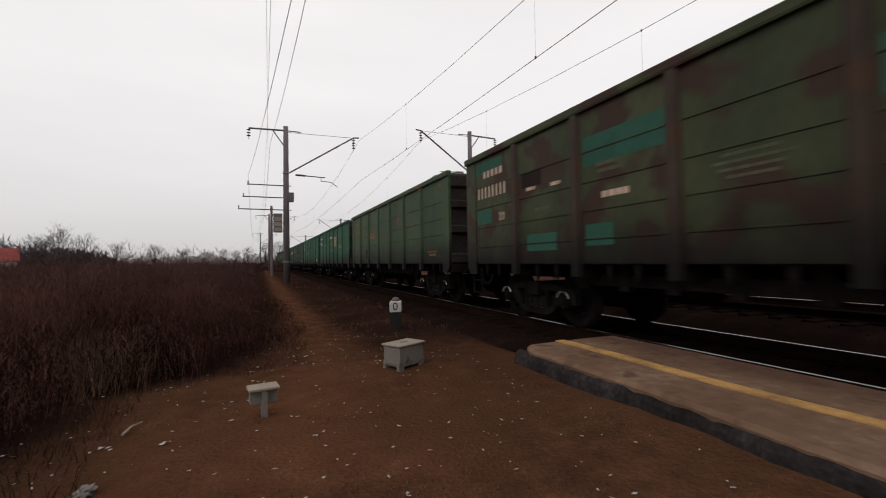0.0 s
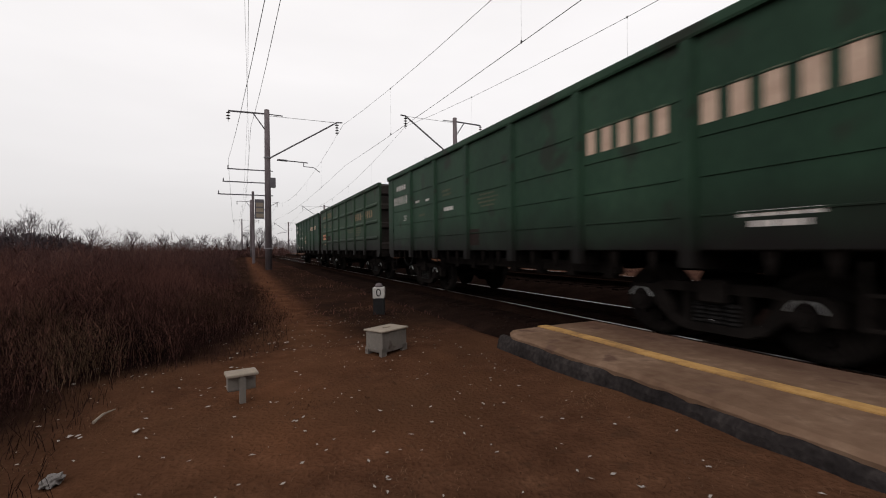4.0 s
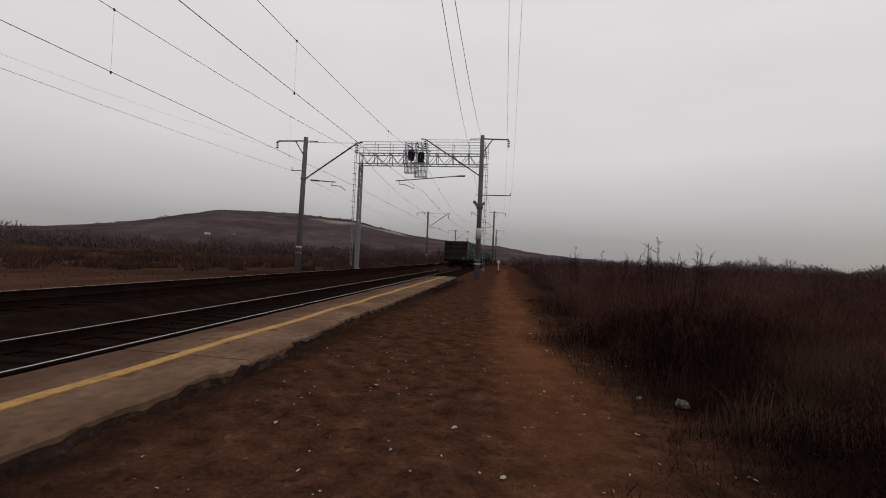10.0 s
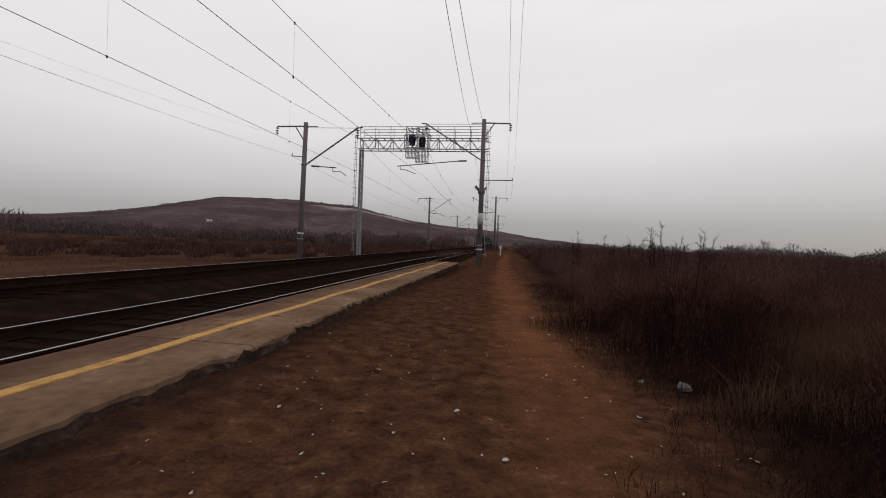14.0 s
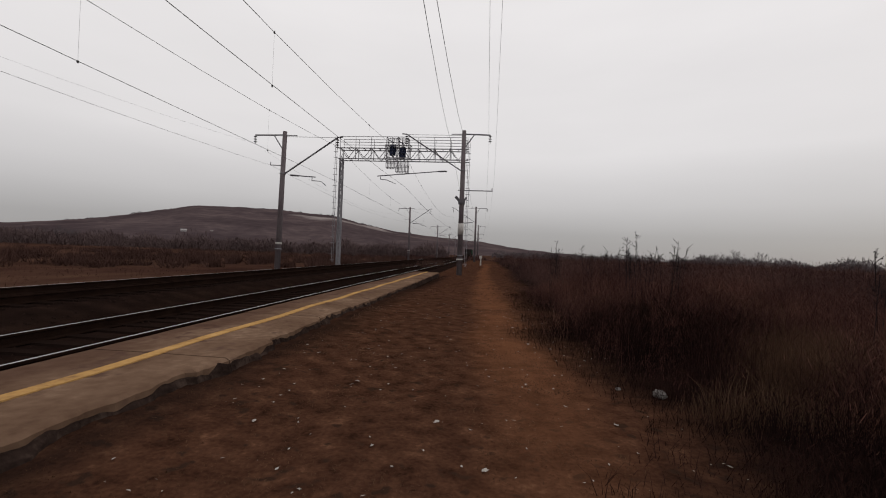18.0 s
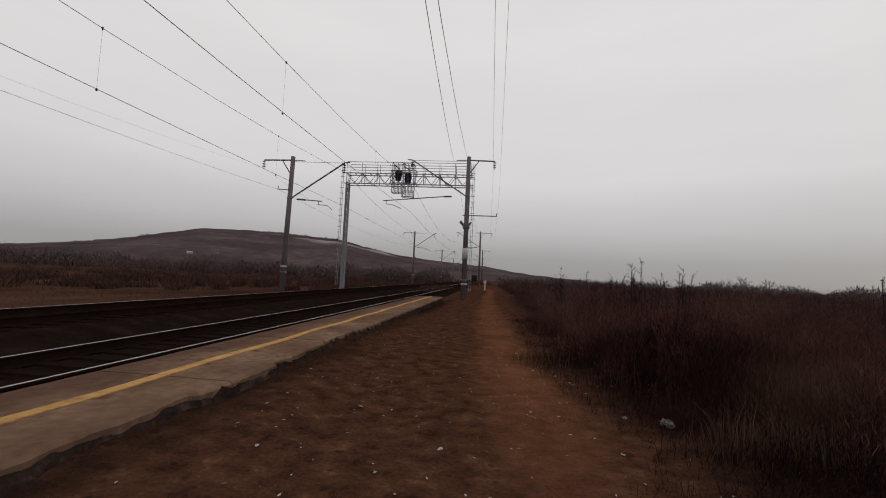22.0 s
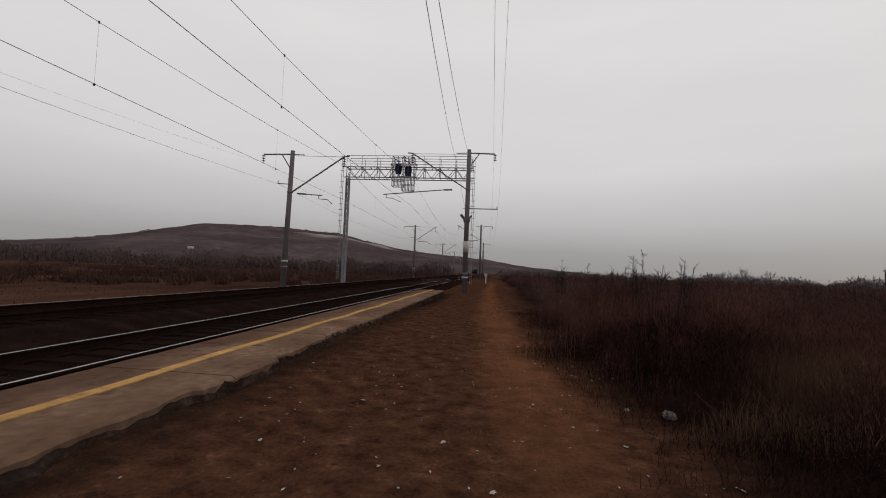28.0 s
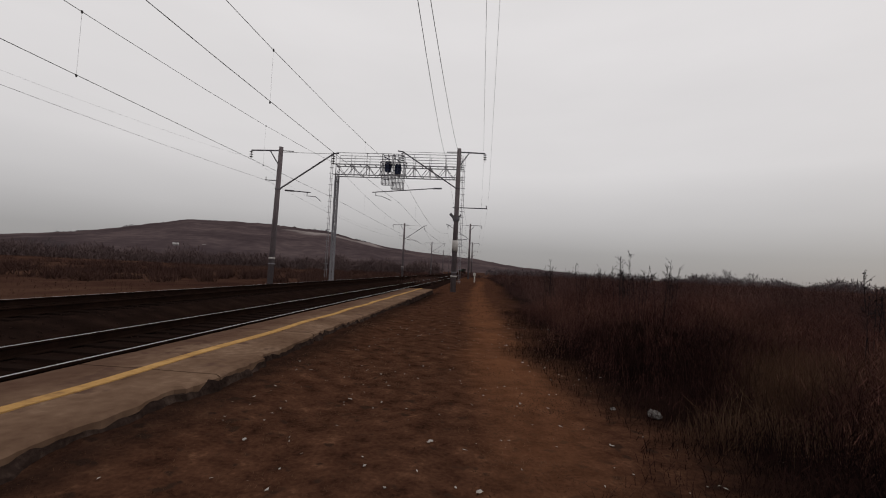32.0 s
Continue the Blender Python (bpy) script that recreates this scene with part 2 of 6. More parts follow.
M["letter"] = noise_mat("faded_white_lettering", [(0.42, 0.38, 0.36), (0.62, 0.58, 0.55)], 5.0, 30.0, 0.7, 0.0)
M["peach"] = noise_mat("faded_peach_lettering", [(0.42, 0.29, 0.22), (0.60, 0.44, 0.34)], 5.0, 30.0, 0.7, 0.0)
M["dim"] = noise_mat("dirty_peach_lettering", [(0.15, 0.105, 0.062), (0.25, 0.18, 0.11)], 5.0, 30.0, 0.7, 0.0)
M["rustletter"] = noise_mat("rusty_orange_lettering", [(0.14, 0.070, 0.036), (0.24, 0.125, 0.070)], 5.0, 30.0, 0.7, 0.0)
M["yellowtext"] = noise_mat("faded_yellow_lettering", [(0.12, 0.135, 0.062), (0.20, 0.21, 0.10)], 5.0, 30.0, 0.7, 0.0)
M["shield"] = noise_mat("pale_tan_shield", [(0.36, 0.235, 0.130), (0.48, 0.32, 0.18)], 3.0, 20.0, 0.7, 0.0)
M["faded"] = noise_mat("ghostly_faded_lettering", [(0.055, 0.058, 0.036), (0.105, 0.105, 0.065)], 5.0, 30.0, 0.7, 0.0)
M["red"] = noise_mat("red_reflector", [(0.35, 0.05, 0.03), (0.5, 0.09, 0.05)], 5.0, 30.0, 0.5, 0.0)
M["orange"] = noise_mat("faded_orange_panel", [(0.50, 0.18, 0.09), (0.62, 0.26, 0.14)], 4.0, 20.0, 0.7, 0.0)
M["tealpatch"] = noise_mat("teal_repair_paint", [(0.018, 0.065, 0.045), (0.03, 0.10, 0.07)], 2.0, 14.0, 0.7, 0.1)
M["brownpatch"] = noise_mat("brown_repair_paint", [(0.012, 0.007, 0.006), (0.024, 0.013, 0.011)], 2.0, 14.0, 0.8, 0.1)
M["bag"] = noise_mat("grimy_plastic_film", [(0.10, 0.088, 0.082), (0.22, 0.20, 0.19)], 9.0, 40.0, 0.7, 0.3)
M["litter"] = noise_mat("crumpled_pale_litter", [(0.20, 0.175, 0.155), (0.40, 0.37, 0.34)], 6.0, 40.0, 0.92, 0.2, rand=0.3)
def plant_mat(name, stops, scale=0.75):
    """Dead plants: each stem takes its own colour, clump by clump."""
    m = bpy.data.materials.new(name)
    m.use_nodes = True
    nt = m.node_tree
    bs = nt.nodes["Principled BSDF"]
    geo = nt.nodes.new("ShaderNodeNewGeometry")
    tc = nt.nodes.new("ShaderNodeTexCoord")
    nz = nt.nodes.new("ShaderNodeTexNoise")
    nz.inputs["Scale"].default_value = scale
    nz.inputs["Detail"].default_value = 3
    ma = nt.nodes.new("ShaderNodeMath")
    ma.operation = "MULTIPLY_ADD"
    ma.inputs[1].default_value = 0.20
    mb = nt.nodes.new("ShaderNodeMath")
    mb.operation = "MULTIPLY_ADD"
    mb.inputs[1].default_value = 2.3
    mb.inputs[2].default_value = -0.87
    rp = nt.nodes.new("ShaderNodeValToRGB")
    for k, (pos, c) in enumerate(stops):
        e = rp.color_ramp.elements[k] if k < 2 else rp.color_ramp.elements.new(pos)
        e.position = pos
        e.color = (*c, 1)
    link = nt.links.new
    link(tc.outputs["Object"], nz.inputs["Vector"])
    link(geo.outputs["Random Per Island"], ma.inputs[0])
    link(nz.outputs[0], mb.inputs[0])
    link(mb.outputs[0], ma.inputs[2])
    link(ma.outputs[0], rp.inputs[0])
    link(rp.outputs[0], bs.inputs["Base Color"])
    bs.inputs["Roughness"].default_value = 0.95
    bs.inputs["Specular IOR Level"].default_value = 0.0
    return m


M["twig"] = plant_mat("dead_stems", [(0.0, (0.018, 0.0090, 0.0083)), (0.30, (0.058, 0.0265, 0.0222)), (0.58, (0.104, 0.0485, 0.0380)), (0.80, (0.138, 0.0680, 0.0490)), (1.0, (0.190, 0.108, 0.070))])
# stems darkened well below the weeds: the thicket's shade is in this colour
M["shadestem"] = plant_mat("dark_shrub_stems", [(0.0, (0.009, 0.0050, 0.0048)), (0.4, (0.019, 0.0096, 0.0085)), (0.75, (0.034, 0.0165, 0.0135)), (1.0, (0.070, 0.036, 0.026))], 0.9)
# field weeds toned paler than the near ones: distance haze put into the colour
M["hazeweed"] = plant_mat("dead_field_stems", [(0.0, (0.034, 0.0185, 0.0175)), (0.35, (0.062, 0.0330, 0.0295)), (0.65, (0.090, 0.0480, 0.0405)), (1.0, (0.155, 0.094, 0.070))], 0.22)
M["tuft"] = plant_mat("pale_straw_tufts", [(0.0, (0.044, 0.0240, 0.0160)), (0.5, (0.090, 0.0500, 0.0315)), (1.0, (0.190, 0.122, 0.076))])
M["straw"] = plant_mat("pale_dry_grass", [(0.0, (0.040, 0.0195, 0.0120)), (0.4, (0.080, 0.0415, 0.0245)), (0.75, (0.135, 0.076, 0.046)), (1.0, (0.21, 0.134, 0.085))])
M["bark"] = noise_mat("bare_tree_bark", [(0.016, 0.012, 0.012), (0.036, 0.028, 0.028)], 1.0, 6.0, 0.95, 0.2)
# branch colour lightened for the far belt: the haze is part of the tone
M["belt"] = noise_mat("hazy_reddish_branches", [(0.074, 0.0520, 0.0520), (0.112, 0.0790, 0.0760)], 0.15, 2.0, 0.95, 0.0)
M["rustgrass"] = noise_mat("rusty_field_grass", [(0.020, 0.0095, 0.007), (0.050, 0.0225, 0.0145), (0.105, 0.055, 0.031)], 0.06, 0.9, 0.95, 0.0)
M["rusttuft"] = plant_mat("rusty_field_tufts", [(0.0, (0.034, 0.0165, 0.0125)), (0.4, (0.058, 0.0280, 0.0195)), (0.75, (0.105, 0.055, 0.034)), (1.0, (0.200, 0.120, 0.070))], 0.05)
M["scrub"] = plant_mat("reddish_grey_scrub", [(0.0, (0.046, 0.0260, 0.0225)), (0.4, (0.066, 0.0360, 0.0295)), (0.75, (0.088, 0.0490, 0.0370)), (1.0, (0.118, 0.068, 0.049))], 0.03)
# bare branches in three tones, each with haze of distance mixed into the colour
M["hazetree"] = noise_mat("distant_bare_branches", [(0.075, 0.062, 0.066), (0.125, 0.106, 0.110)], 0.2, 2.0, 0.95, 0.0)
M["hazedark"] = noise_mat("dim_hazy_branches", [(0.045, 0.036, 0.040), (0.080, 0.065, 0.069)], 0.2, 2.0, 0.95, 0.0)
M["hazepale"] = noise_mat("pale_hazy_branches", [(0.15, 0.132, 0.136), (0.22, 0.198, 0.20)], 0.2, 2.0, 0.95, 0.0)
M["roof"] = noise_mat("red_roof", [(0.16, 0.035, 0.03), (0.24, 0.06, 0.05)], 0.5, 5.0, 0.8, 0.0)
M["house"] = noise_mat("pale_house_wall", [(0.30, 0.28, 0.28), (0.42, 0.40, 0.39)], 0.5, 5.0, 0.9, 0.0)
M["glass"] = noise_mat("dark_window_glass", [(0.01, 0.01, 0.012), (0.02, 0.02, 0.024)], 2.0, 9.0, 0.15, 0.0)


def wagon_paint(name, lo, mid, hi, rust, amount=0.60, grime_shade=1.65):
    """Wagon side paint: streaked colour; grime and painted-in shade rise from the sill with an uneven border."""
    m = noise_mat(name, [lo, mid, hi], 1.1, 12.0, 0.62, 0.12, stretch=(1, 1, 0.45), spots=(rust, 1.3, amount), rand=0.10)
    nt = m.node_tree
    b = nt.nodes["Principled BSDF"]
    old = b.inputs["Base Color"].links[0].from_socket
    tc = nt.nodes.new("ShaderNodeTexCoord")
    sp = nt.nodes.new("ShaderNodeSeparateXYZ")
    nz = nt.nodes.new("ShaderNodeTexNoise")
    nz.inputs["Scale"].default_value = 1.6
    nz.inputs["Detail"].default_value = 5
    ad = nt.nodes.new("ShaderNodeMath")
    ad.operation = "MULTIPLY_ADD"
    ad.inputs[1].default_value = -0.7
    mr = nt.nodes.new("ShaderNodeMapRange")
    mr.inputs["From Min"].default_value = grime_shade
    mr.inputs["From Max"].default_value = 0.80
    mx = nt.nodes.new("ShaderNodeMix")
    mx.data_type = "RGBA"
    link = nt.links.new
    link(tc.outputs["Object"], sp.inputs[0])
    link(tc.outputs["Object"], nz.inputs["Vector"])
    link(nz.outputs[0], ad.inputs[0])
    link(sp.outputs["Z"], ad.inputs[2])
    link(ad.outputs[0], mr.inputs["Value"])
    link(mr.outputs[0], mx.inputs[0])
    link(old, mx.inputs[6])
    # one dark tone for the dirt and the shade painted low on the side
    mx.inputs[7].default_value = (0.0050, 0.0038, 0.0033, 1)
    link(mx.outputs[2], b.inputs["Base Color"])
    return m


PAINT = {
    "green": wagon_paint("dark_green_wagon_paint", (0.0103, 0.0279, 0.0165), (0.0165, 0.0429, 0.0244), (0.0268, 0.0601, 0.0355), (0.0176, 0.0247, 0.0167), grime_shade=1.60),
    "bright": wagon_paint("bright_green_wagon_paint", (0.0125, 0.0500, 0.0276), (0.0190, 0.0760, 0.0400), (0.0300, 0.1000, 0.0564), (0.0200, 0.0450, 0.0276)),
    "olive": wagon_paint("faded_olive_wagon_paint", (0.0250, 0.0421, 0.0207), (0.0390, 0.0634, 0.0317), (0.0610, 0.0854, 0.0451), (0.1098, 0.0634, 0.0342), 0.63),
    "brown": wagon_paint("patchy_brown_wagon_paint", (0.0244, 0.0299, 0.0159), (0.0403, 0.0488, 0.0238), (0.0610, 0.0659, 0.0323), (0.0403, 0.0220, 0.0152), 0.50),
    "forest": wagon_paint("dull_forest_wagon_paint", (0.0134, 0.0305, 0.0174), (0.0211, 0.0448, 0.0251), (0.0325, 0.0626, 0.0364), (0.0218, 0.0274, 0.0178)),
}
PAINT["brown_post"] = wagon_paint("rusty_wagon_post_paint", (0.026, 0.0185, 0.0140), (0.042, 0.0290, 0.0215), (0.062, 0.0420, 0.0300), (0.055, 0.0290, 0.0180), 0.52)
END_PAINT = noise_mat("sooty_wagon_end", [(0.012, 0.010, 0.009), (0.024, 0.019, 0.017), (0.042, 0.033, 0.029)], 1.2, 12.0, 0.8, 0.2)

# ---- mesh building ----


class Mesh:
    """Collects simple solids, then links them as one object."""

    def __init__(self):
        self.v, self.f = [], []

    def add(self, vs, fs):
        n = len(self.v)
        self.v += [tuple(p) for p in vs]
        self.f += [tuple(i + n for i in q) for q in fs]
        return self

    def box(self, x0, x1, y0, y1, z0, z1, b=0.0):
        """A box; b chamfers its vertical-most edges into an octagonal outline."""
        if not b:
            vs = [(x, y, z) for z in (z0, z1) for x, y in ((x0, y0), (x1, y0), (x1, y1), (x0, y1))]
            return self.add(vs, [(3, 2, 1, 0), (4, 5, 6, 7), (0, 1, 5, 4), (1, 2, 6, 5), (2, 3, 7, 6), (3, 0, 4, 7)])
        rings = []
        for z, k in ((z0, b), (z0 + b, 0), (z1 - b, 0), (z1, b)):
            rings += [(x0 + k, y0 + k, z), (x1 - k, y0 + k, z), (x1 - k, y1 - k, z), (x0 + k, y1 - k, z)]
        fs = [(3, 2, 1, 0), (12, 13, 14, 15)]
        for r in range(3):
            for i in range(4):
                j = (i + 1) % 4
                fs.append((4 * r + i, 4 * r + j, 4 * r + 4 + j, 4 * r + 4 + i))
        return self.add(rings, fs)

    def rod(self, a, b, r0, r1=None, n=8, caps=True):
        """A tapered round bar from a to b."""
        a, b = Vector(a), Vector(b)
        r1 = r0 if r1 is None else r1
        d = (b - a).normalized()
        u = d.orthogonal().normalized()
        w = d.cross(u)
        vs = []
        for p, r in ((a, r0), (b, r1)):
            for k in range(n):
                q = 2 * math.pi * k / n
                vs.append(p + u * (r * math.cos(q)) + w * (r * math.sin(q)))
        fs = [(k, (k + 1) % n, n + (k + 1) % n, n + k) for k in range(n)]
        if caps:
            fs += [tuple(range(n - 1, -1, -1)), tuple(range(n, 2 * n))]
        return self.add(vs, fs)

    def beam(self, a, b, w, h=None):
        """A square bar from a to b."""
        a, b = Vector(a), Vector(b)
        h = h or w
        d = (b - a).normalized()
        u = d.cross(Vector((0, 0, 1)))
        u = u.normalized() if u.length > 0.01 else Vector((1, 0, 0))
        up = u.cross(d)
        vs = [p + u * (sx * w / 2) + up * (sz * h / 2) for p in (a, b) for sx, sz in ((-1, -1), (1, -1), (1, 1), (-1, 1))]
        return self.add(vs, [(3, 2, 1, 0), (4, 5, 6, 7), (0, 1, 5, 4), (1, 2, 6, 5), (2, 3, 7, 6), (3, 0, 4, 7)])

    def lathe(self, profile, n=14, axis="z", at=(0, 0, 0)):
        """Turns (radius, height) pairs about an axis through at."""
        vs = []
        for r, h in profile:
            for k in range(n):
                q = 2 * math.pi * k / n
                p = (r * math.cos(q), r * math.sin(q), h)
                if axis == "x":
                    p = (h, p[0], p[1])
                elif axis == "y":
                    p = (p[0], h, p[1])
                vs.append((p[0] + at[0], p[1] + at[1], p[2] + at[2]))
        fs = []
        for r in range(len(profile) - 1):
            for k in range(n):
                j = (k + 1) % n
                fs.append((r * n + k, r * n + j, (r + 1) * n + j, (r + 1) * n + k))
        fs += [tuple(range(n - 1, -1, -1)), tuple((len(profile) - 1) * n + k for k in range(n))]
        return self.add(vs, fs)

    def prism(self, outline, lo, hi, axis="x"):
        """Extrudes a closed outline of pairs along an axis."""
        n = len(outline)
        vs = []
        for e in (lo, hi):
            for p, q in outline:
                vs.append({"x": (e, p, q), "y": (p, e, q), "z": (p, q, e)}[axis])
        fs = [tuple(range(n - 1, -1, -1)), tuple(range(n, 2 * n))]
        fs += [(k, (k + 1) % n, n + (k + 1) % n, n + k) for k in range(n)]
        return self.add(vs, fs)

    def data(self, name, mat, smooth=False):
        me = bpy.data.meshes.new(name)
        me.from_pydata(self.v, [], self.f)
        bm = bmesh.new()
        bm.from_mesh(me)
        bmesh.ops.recalc_face_normals(bm, faces=bm.faces)
        bm.to_mesh(me)
        bm.free()
        if smooth:
            me.shade_smooth()
        me.materials.append(mat)
        return me


def part(name, mesh, mat, parent, label="", smooth=False):
    """Links a mesh as one object under its thing."""
    me = mesh if isinstance(mesh, bpy.types.Mesh) else mesh.data(name, mat, smooth)
    ob = new(name, me)
    ob.parent = parent
    return tagged(ob, label)


def thing(name, label, category, at=(0, 0, 0), rz=0, group="", kind=""):
    ob = new(name)
    ob.empty_display_size = 0.2
    ob.matrix_basis = pose(*at, 0, 0, rz)
    return tagged(ob, label, category, group, kind)


def sheet(name, verts, faces, mat, label="", category="", kind="structure"):
    me = bpy.data.meshes.new(name)
    me.from_pydata(verts, [], faces)
    me.materials.append(mat)
    return tagged(new(name, me), label, category, kind=kind)


def letters(name, text, size, mat, parent, y, z, x, label="", side=1):
    """Flat lettering on a wagon's side, centred at y, z."""
    cu = bpy.data.curves.new("text", "FONT")
    cu.body, cu.size, cu.align_x, cu.align_y, cu.extrude, cu.resolution_u = text, size, "CENTER", "CENTER", 0.001, 2
    ob = bpy.data.objects.new("text", cu)
    scene.collection.objects.link(ob)
    me = bpy.data.meshes.new_from_object(ob.evaluated_get(bpy.context.evaluated_depsgraph_get()))
    bpy.data.objects.remove(ob)
    me.transform(Matrix(((0, 0, 1, x), (1, 0, 0, y), (0, 1, 0, z), (0, 0, 0, 1))))
    me.materials.clear()
    me.materials.append(mat)
    ob = new(name, me)
    ob.parent = parent
    return tagged(ob, label)


# ---- the line of the track ----


def centre(s):
    """Place and heading of the near track's centre line at s metres along y."""
    bend, start = 0.0004, -30.0
    if s < start:
        q = start - s
        return bend * q * q / 2, -bend * q
    if s > 60:
        q = s - 60
        return -0.00012 * q * q / 2, -0.00012 * q
    return 0.0, 0.0


def along(s, off, z):
    x, slope = centre(s)
    return (x + off, s - off * slope, z)


TRACK2, RAISE2 = -4.1, 0.25

# ---- ground ----


def axis_steps(lo, hi, fine_lo, fine_hi, fine, grow=1.25):
    out = list(np.arange(fine_lo, fine_hi + 1e-6, fine))
    s, p = fine, fine_hi
    while p < hi:
        s *= grow
        p = min(hi, p + s)
        out.append(p)
    s, p = fine, fine_lo
    while p > lo:
        s *= grow
        p = max(lo, p - s)
        out.insert(0, p)
    return out


def edge_x(y):
    """Where the tall weeds begin."""
    return float(np.interp(y, [-60, -31, -12, -7.1, -5.5, -5.0, -4.7, -3.7, -2, 0, 2.7, 4.2, 4.8, 6.6, 10, 38, 80], [6.6, 6.3, 5.9, 5.75, 6.1, 6.8, 7.35, 7.3, 7.5, 7.9, 7.35, 8.0, 7.6, 7.2, 7.2, 8.0, 8.2]))


def ground_z(x, y):
    z = 0.0
    if abs(y) < 60 and -2 < x < 30:
        z += 0.03 * noise.noise((x * 0.9, y * 0.9, 0)) + 0.012 * noise.noise((x * 4, y * 4, 3))
    if 2.9 < x < 4.6 and -3.5 < y < 16:
        z += 0.07 * min(1, (y + 3.5) / 2) * (1 - max(0.0, (x - 3.5) / 1.1)) * (1 + 0.6 * noise.noise((x, y * 0.8, 12)))
    if 2.9 < x < 7.5 and 14 < y < 60:
        z -= 0.14 * min(1, (y - 14) / 8) * min(1, (7.5 - x) / 2.5)
    cx = centre(y)[0]
    d = x - cx
    if d < 2.9:
        z -= 0.5 * min(1, (2.9 - d) / 0.9)
    if d < -8.5:
        z -= 0.3 * min(1, (-8.5 - d) / 2)
    if d < -40:
        z += min(6.0, (-40 - d) * 0.012)
    return z


gx = axis_steps(-2600, 2600, -3, 12, 0.2)
gy = axis_steps(-2600, 2600, -12, 24, 0.25)
gv = [(x, y, ground_z(x, y)) for y in gy for x in gx]
nx = len(gx)
gf = [(j * nx + i, j * nx + i + 1, (j + 1) * nx + i + 1, (j + 1) * nx + i) for j in range(len(gy) - 1) for i in range(nx - 1)]
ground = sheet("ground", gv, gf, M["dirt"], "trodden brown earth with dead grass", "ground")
ground.data.materials.append(M["far_land"])
for p in ground.data.polygons:
    c = p.center
    if c.x < -9 or c.y > 120 or c.y < -90 or c.x > 60:
        p.material_index = 1
    p.use_smooth = True


def outer_line(y):
    """The platform's outer edge, without its breaks."""
    return float(np.interp(y, [-4.4, -2.5, -1.0, 2.2], [3.21, 3.25, 3.33, 3.23]))


def trodden(x, y):
    """How worn the footpath is here, less a painted darkening close to the viewpoint."""
    px = float(np.interp(y, [-60, -30, -9, -6, -3.5, 0, 3.2, 4.5, 7.4, 11, 29, 60], [5.6, 5.3, 5.15, 5.3, 5.7, 6.4, 6.6, 6.55, 6.4, 6.25, 5.95, 6.4]))
    w = 0.45 if y > 0 else 0.24
    d = abs(x - px + 0.25 * noise.noise((x * 0.6, y * 0.6, 31))) / w
    grass = 0.75 * math.exp(-((x - 5.6) ** 2 + (y + 3.5) ** 2) / 1.7) * (0.7 + 0.8 * noise.noise((x * 1.3, y * 1.3, 15)))
    dust = math.exp(-(((x - 3.9) + (y + 4.4)) ** 2 / 0.5 + ((x - 3.9) - (y + 4.4)) ** 2 / 0.03))
    # the drop from y 6 to 1 puts lens darkening into the path's colour
    return max(grass, dust) + max(0.0, 1 - d * d * 0.5) * (0.75 + 0.4 * noise.noise((x * 1.5, y * 1.5, 8))) * float(np.interp(y, [-9, -5, 1, 3, 6], [0.3, 0.25, 0.1, 0.4, 1]))


att = ground.data.attributes.new("worn", "FLOAT", "POINT")
att.data.foreach_set("value", [trodden(v[0], v[1]) if 4 < v[0] < 9 and abs(v[1]) < 60 else 0.0 for v in gv])
nt = M["dirt"].node_tree
bs = nt.nodes["Principled BSDF"]
at = nt.nodes.new("ShaderNodeAttribute")
at.attribute_name = "worn"
nz = nt.nodes.new("ShaderNodeTexNoise")
nz.inputs["Scale"].default_value = 5.0
nz.inputs["Detail"].default_value = 6
mu = nt.nodes.new("ShaderNodeMath")
mu.operation = "MULTIPLY"
mx = nt.nodes.new("ShaderNodeMix")
mx.data_type = "RGBA"
nt.links.new(at.outputs["Fac"], mu.inputs[0])
nt.links.new(nz.outputs[0], mu.inputs[1])
nt.links.new(mu.outputs[0], mx.inputs[0])
nt.links.new(bs.inputs["Base Color"].links[0].from_socket, mx.inputs[6])
mx.inputs[7].default_value = (0.228, 0.095, 0.044, 1)
att = ground.data.attributes.new("turf", "FLOAT", "POINT")
att.data.foreach_set("value", [0.85 * min(1.0, max(0.0, (2.0 - v[1]) / 3)) * max(0.0, 0.65 + 0.9 * noise.noise((v[0] * 0.8, v[1] * 0.8, 61))) * min(1.0, max(0.0, (v[1] + 8.5) / 2.5)) if 3 < v[0] < 9 and abs(v[1]) < 40 else 0.0 for v in gv])
ag = nt.nodes.new("ShaderNodeAttribute")
ag.attribute_name = "turf"
mg = nt.nodes.new("ShaderNodeMix")
mg.data_type = "RGBA"
ng = nt.nodes.new("ShaderNodeTexNoise")
ng.inputs["Scale"].default_value, ng.inputs["Detail"].default_value = 14.0, 5
rg = nt.nodes.new("ShaderNodeValToRGB")
rg.color_ramp.elements[0].position, rg.color_ramp.elements[0].color = 0.35, (0.026, 0.0128, 0.0078, 1)
rg.color_ramp.elements[1].position, rg.color_ramp.elements[1].color = 0.68, (0.150, 0.072, 0.038, 1)
nt.links.new(ng.outputs[0], rg.inputs[0])
nt.links.new(ag.outputs["Fac"], mg.inputs[0])
nt.links.new(mx.outputs[2], mg.inputs[6])
nt.links.new(rg.outputs[0], mg.inputs[7])
# darker ground along the platform edge, beside the track and into the weeds
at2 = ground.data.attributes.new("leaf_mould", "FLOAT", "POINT")
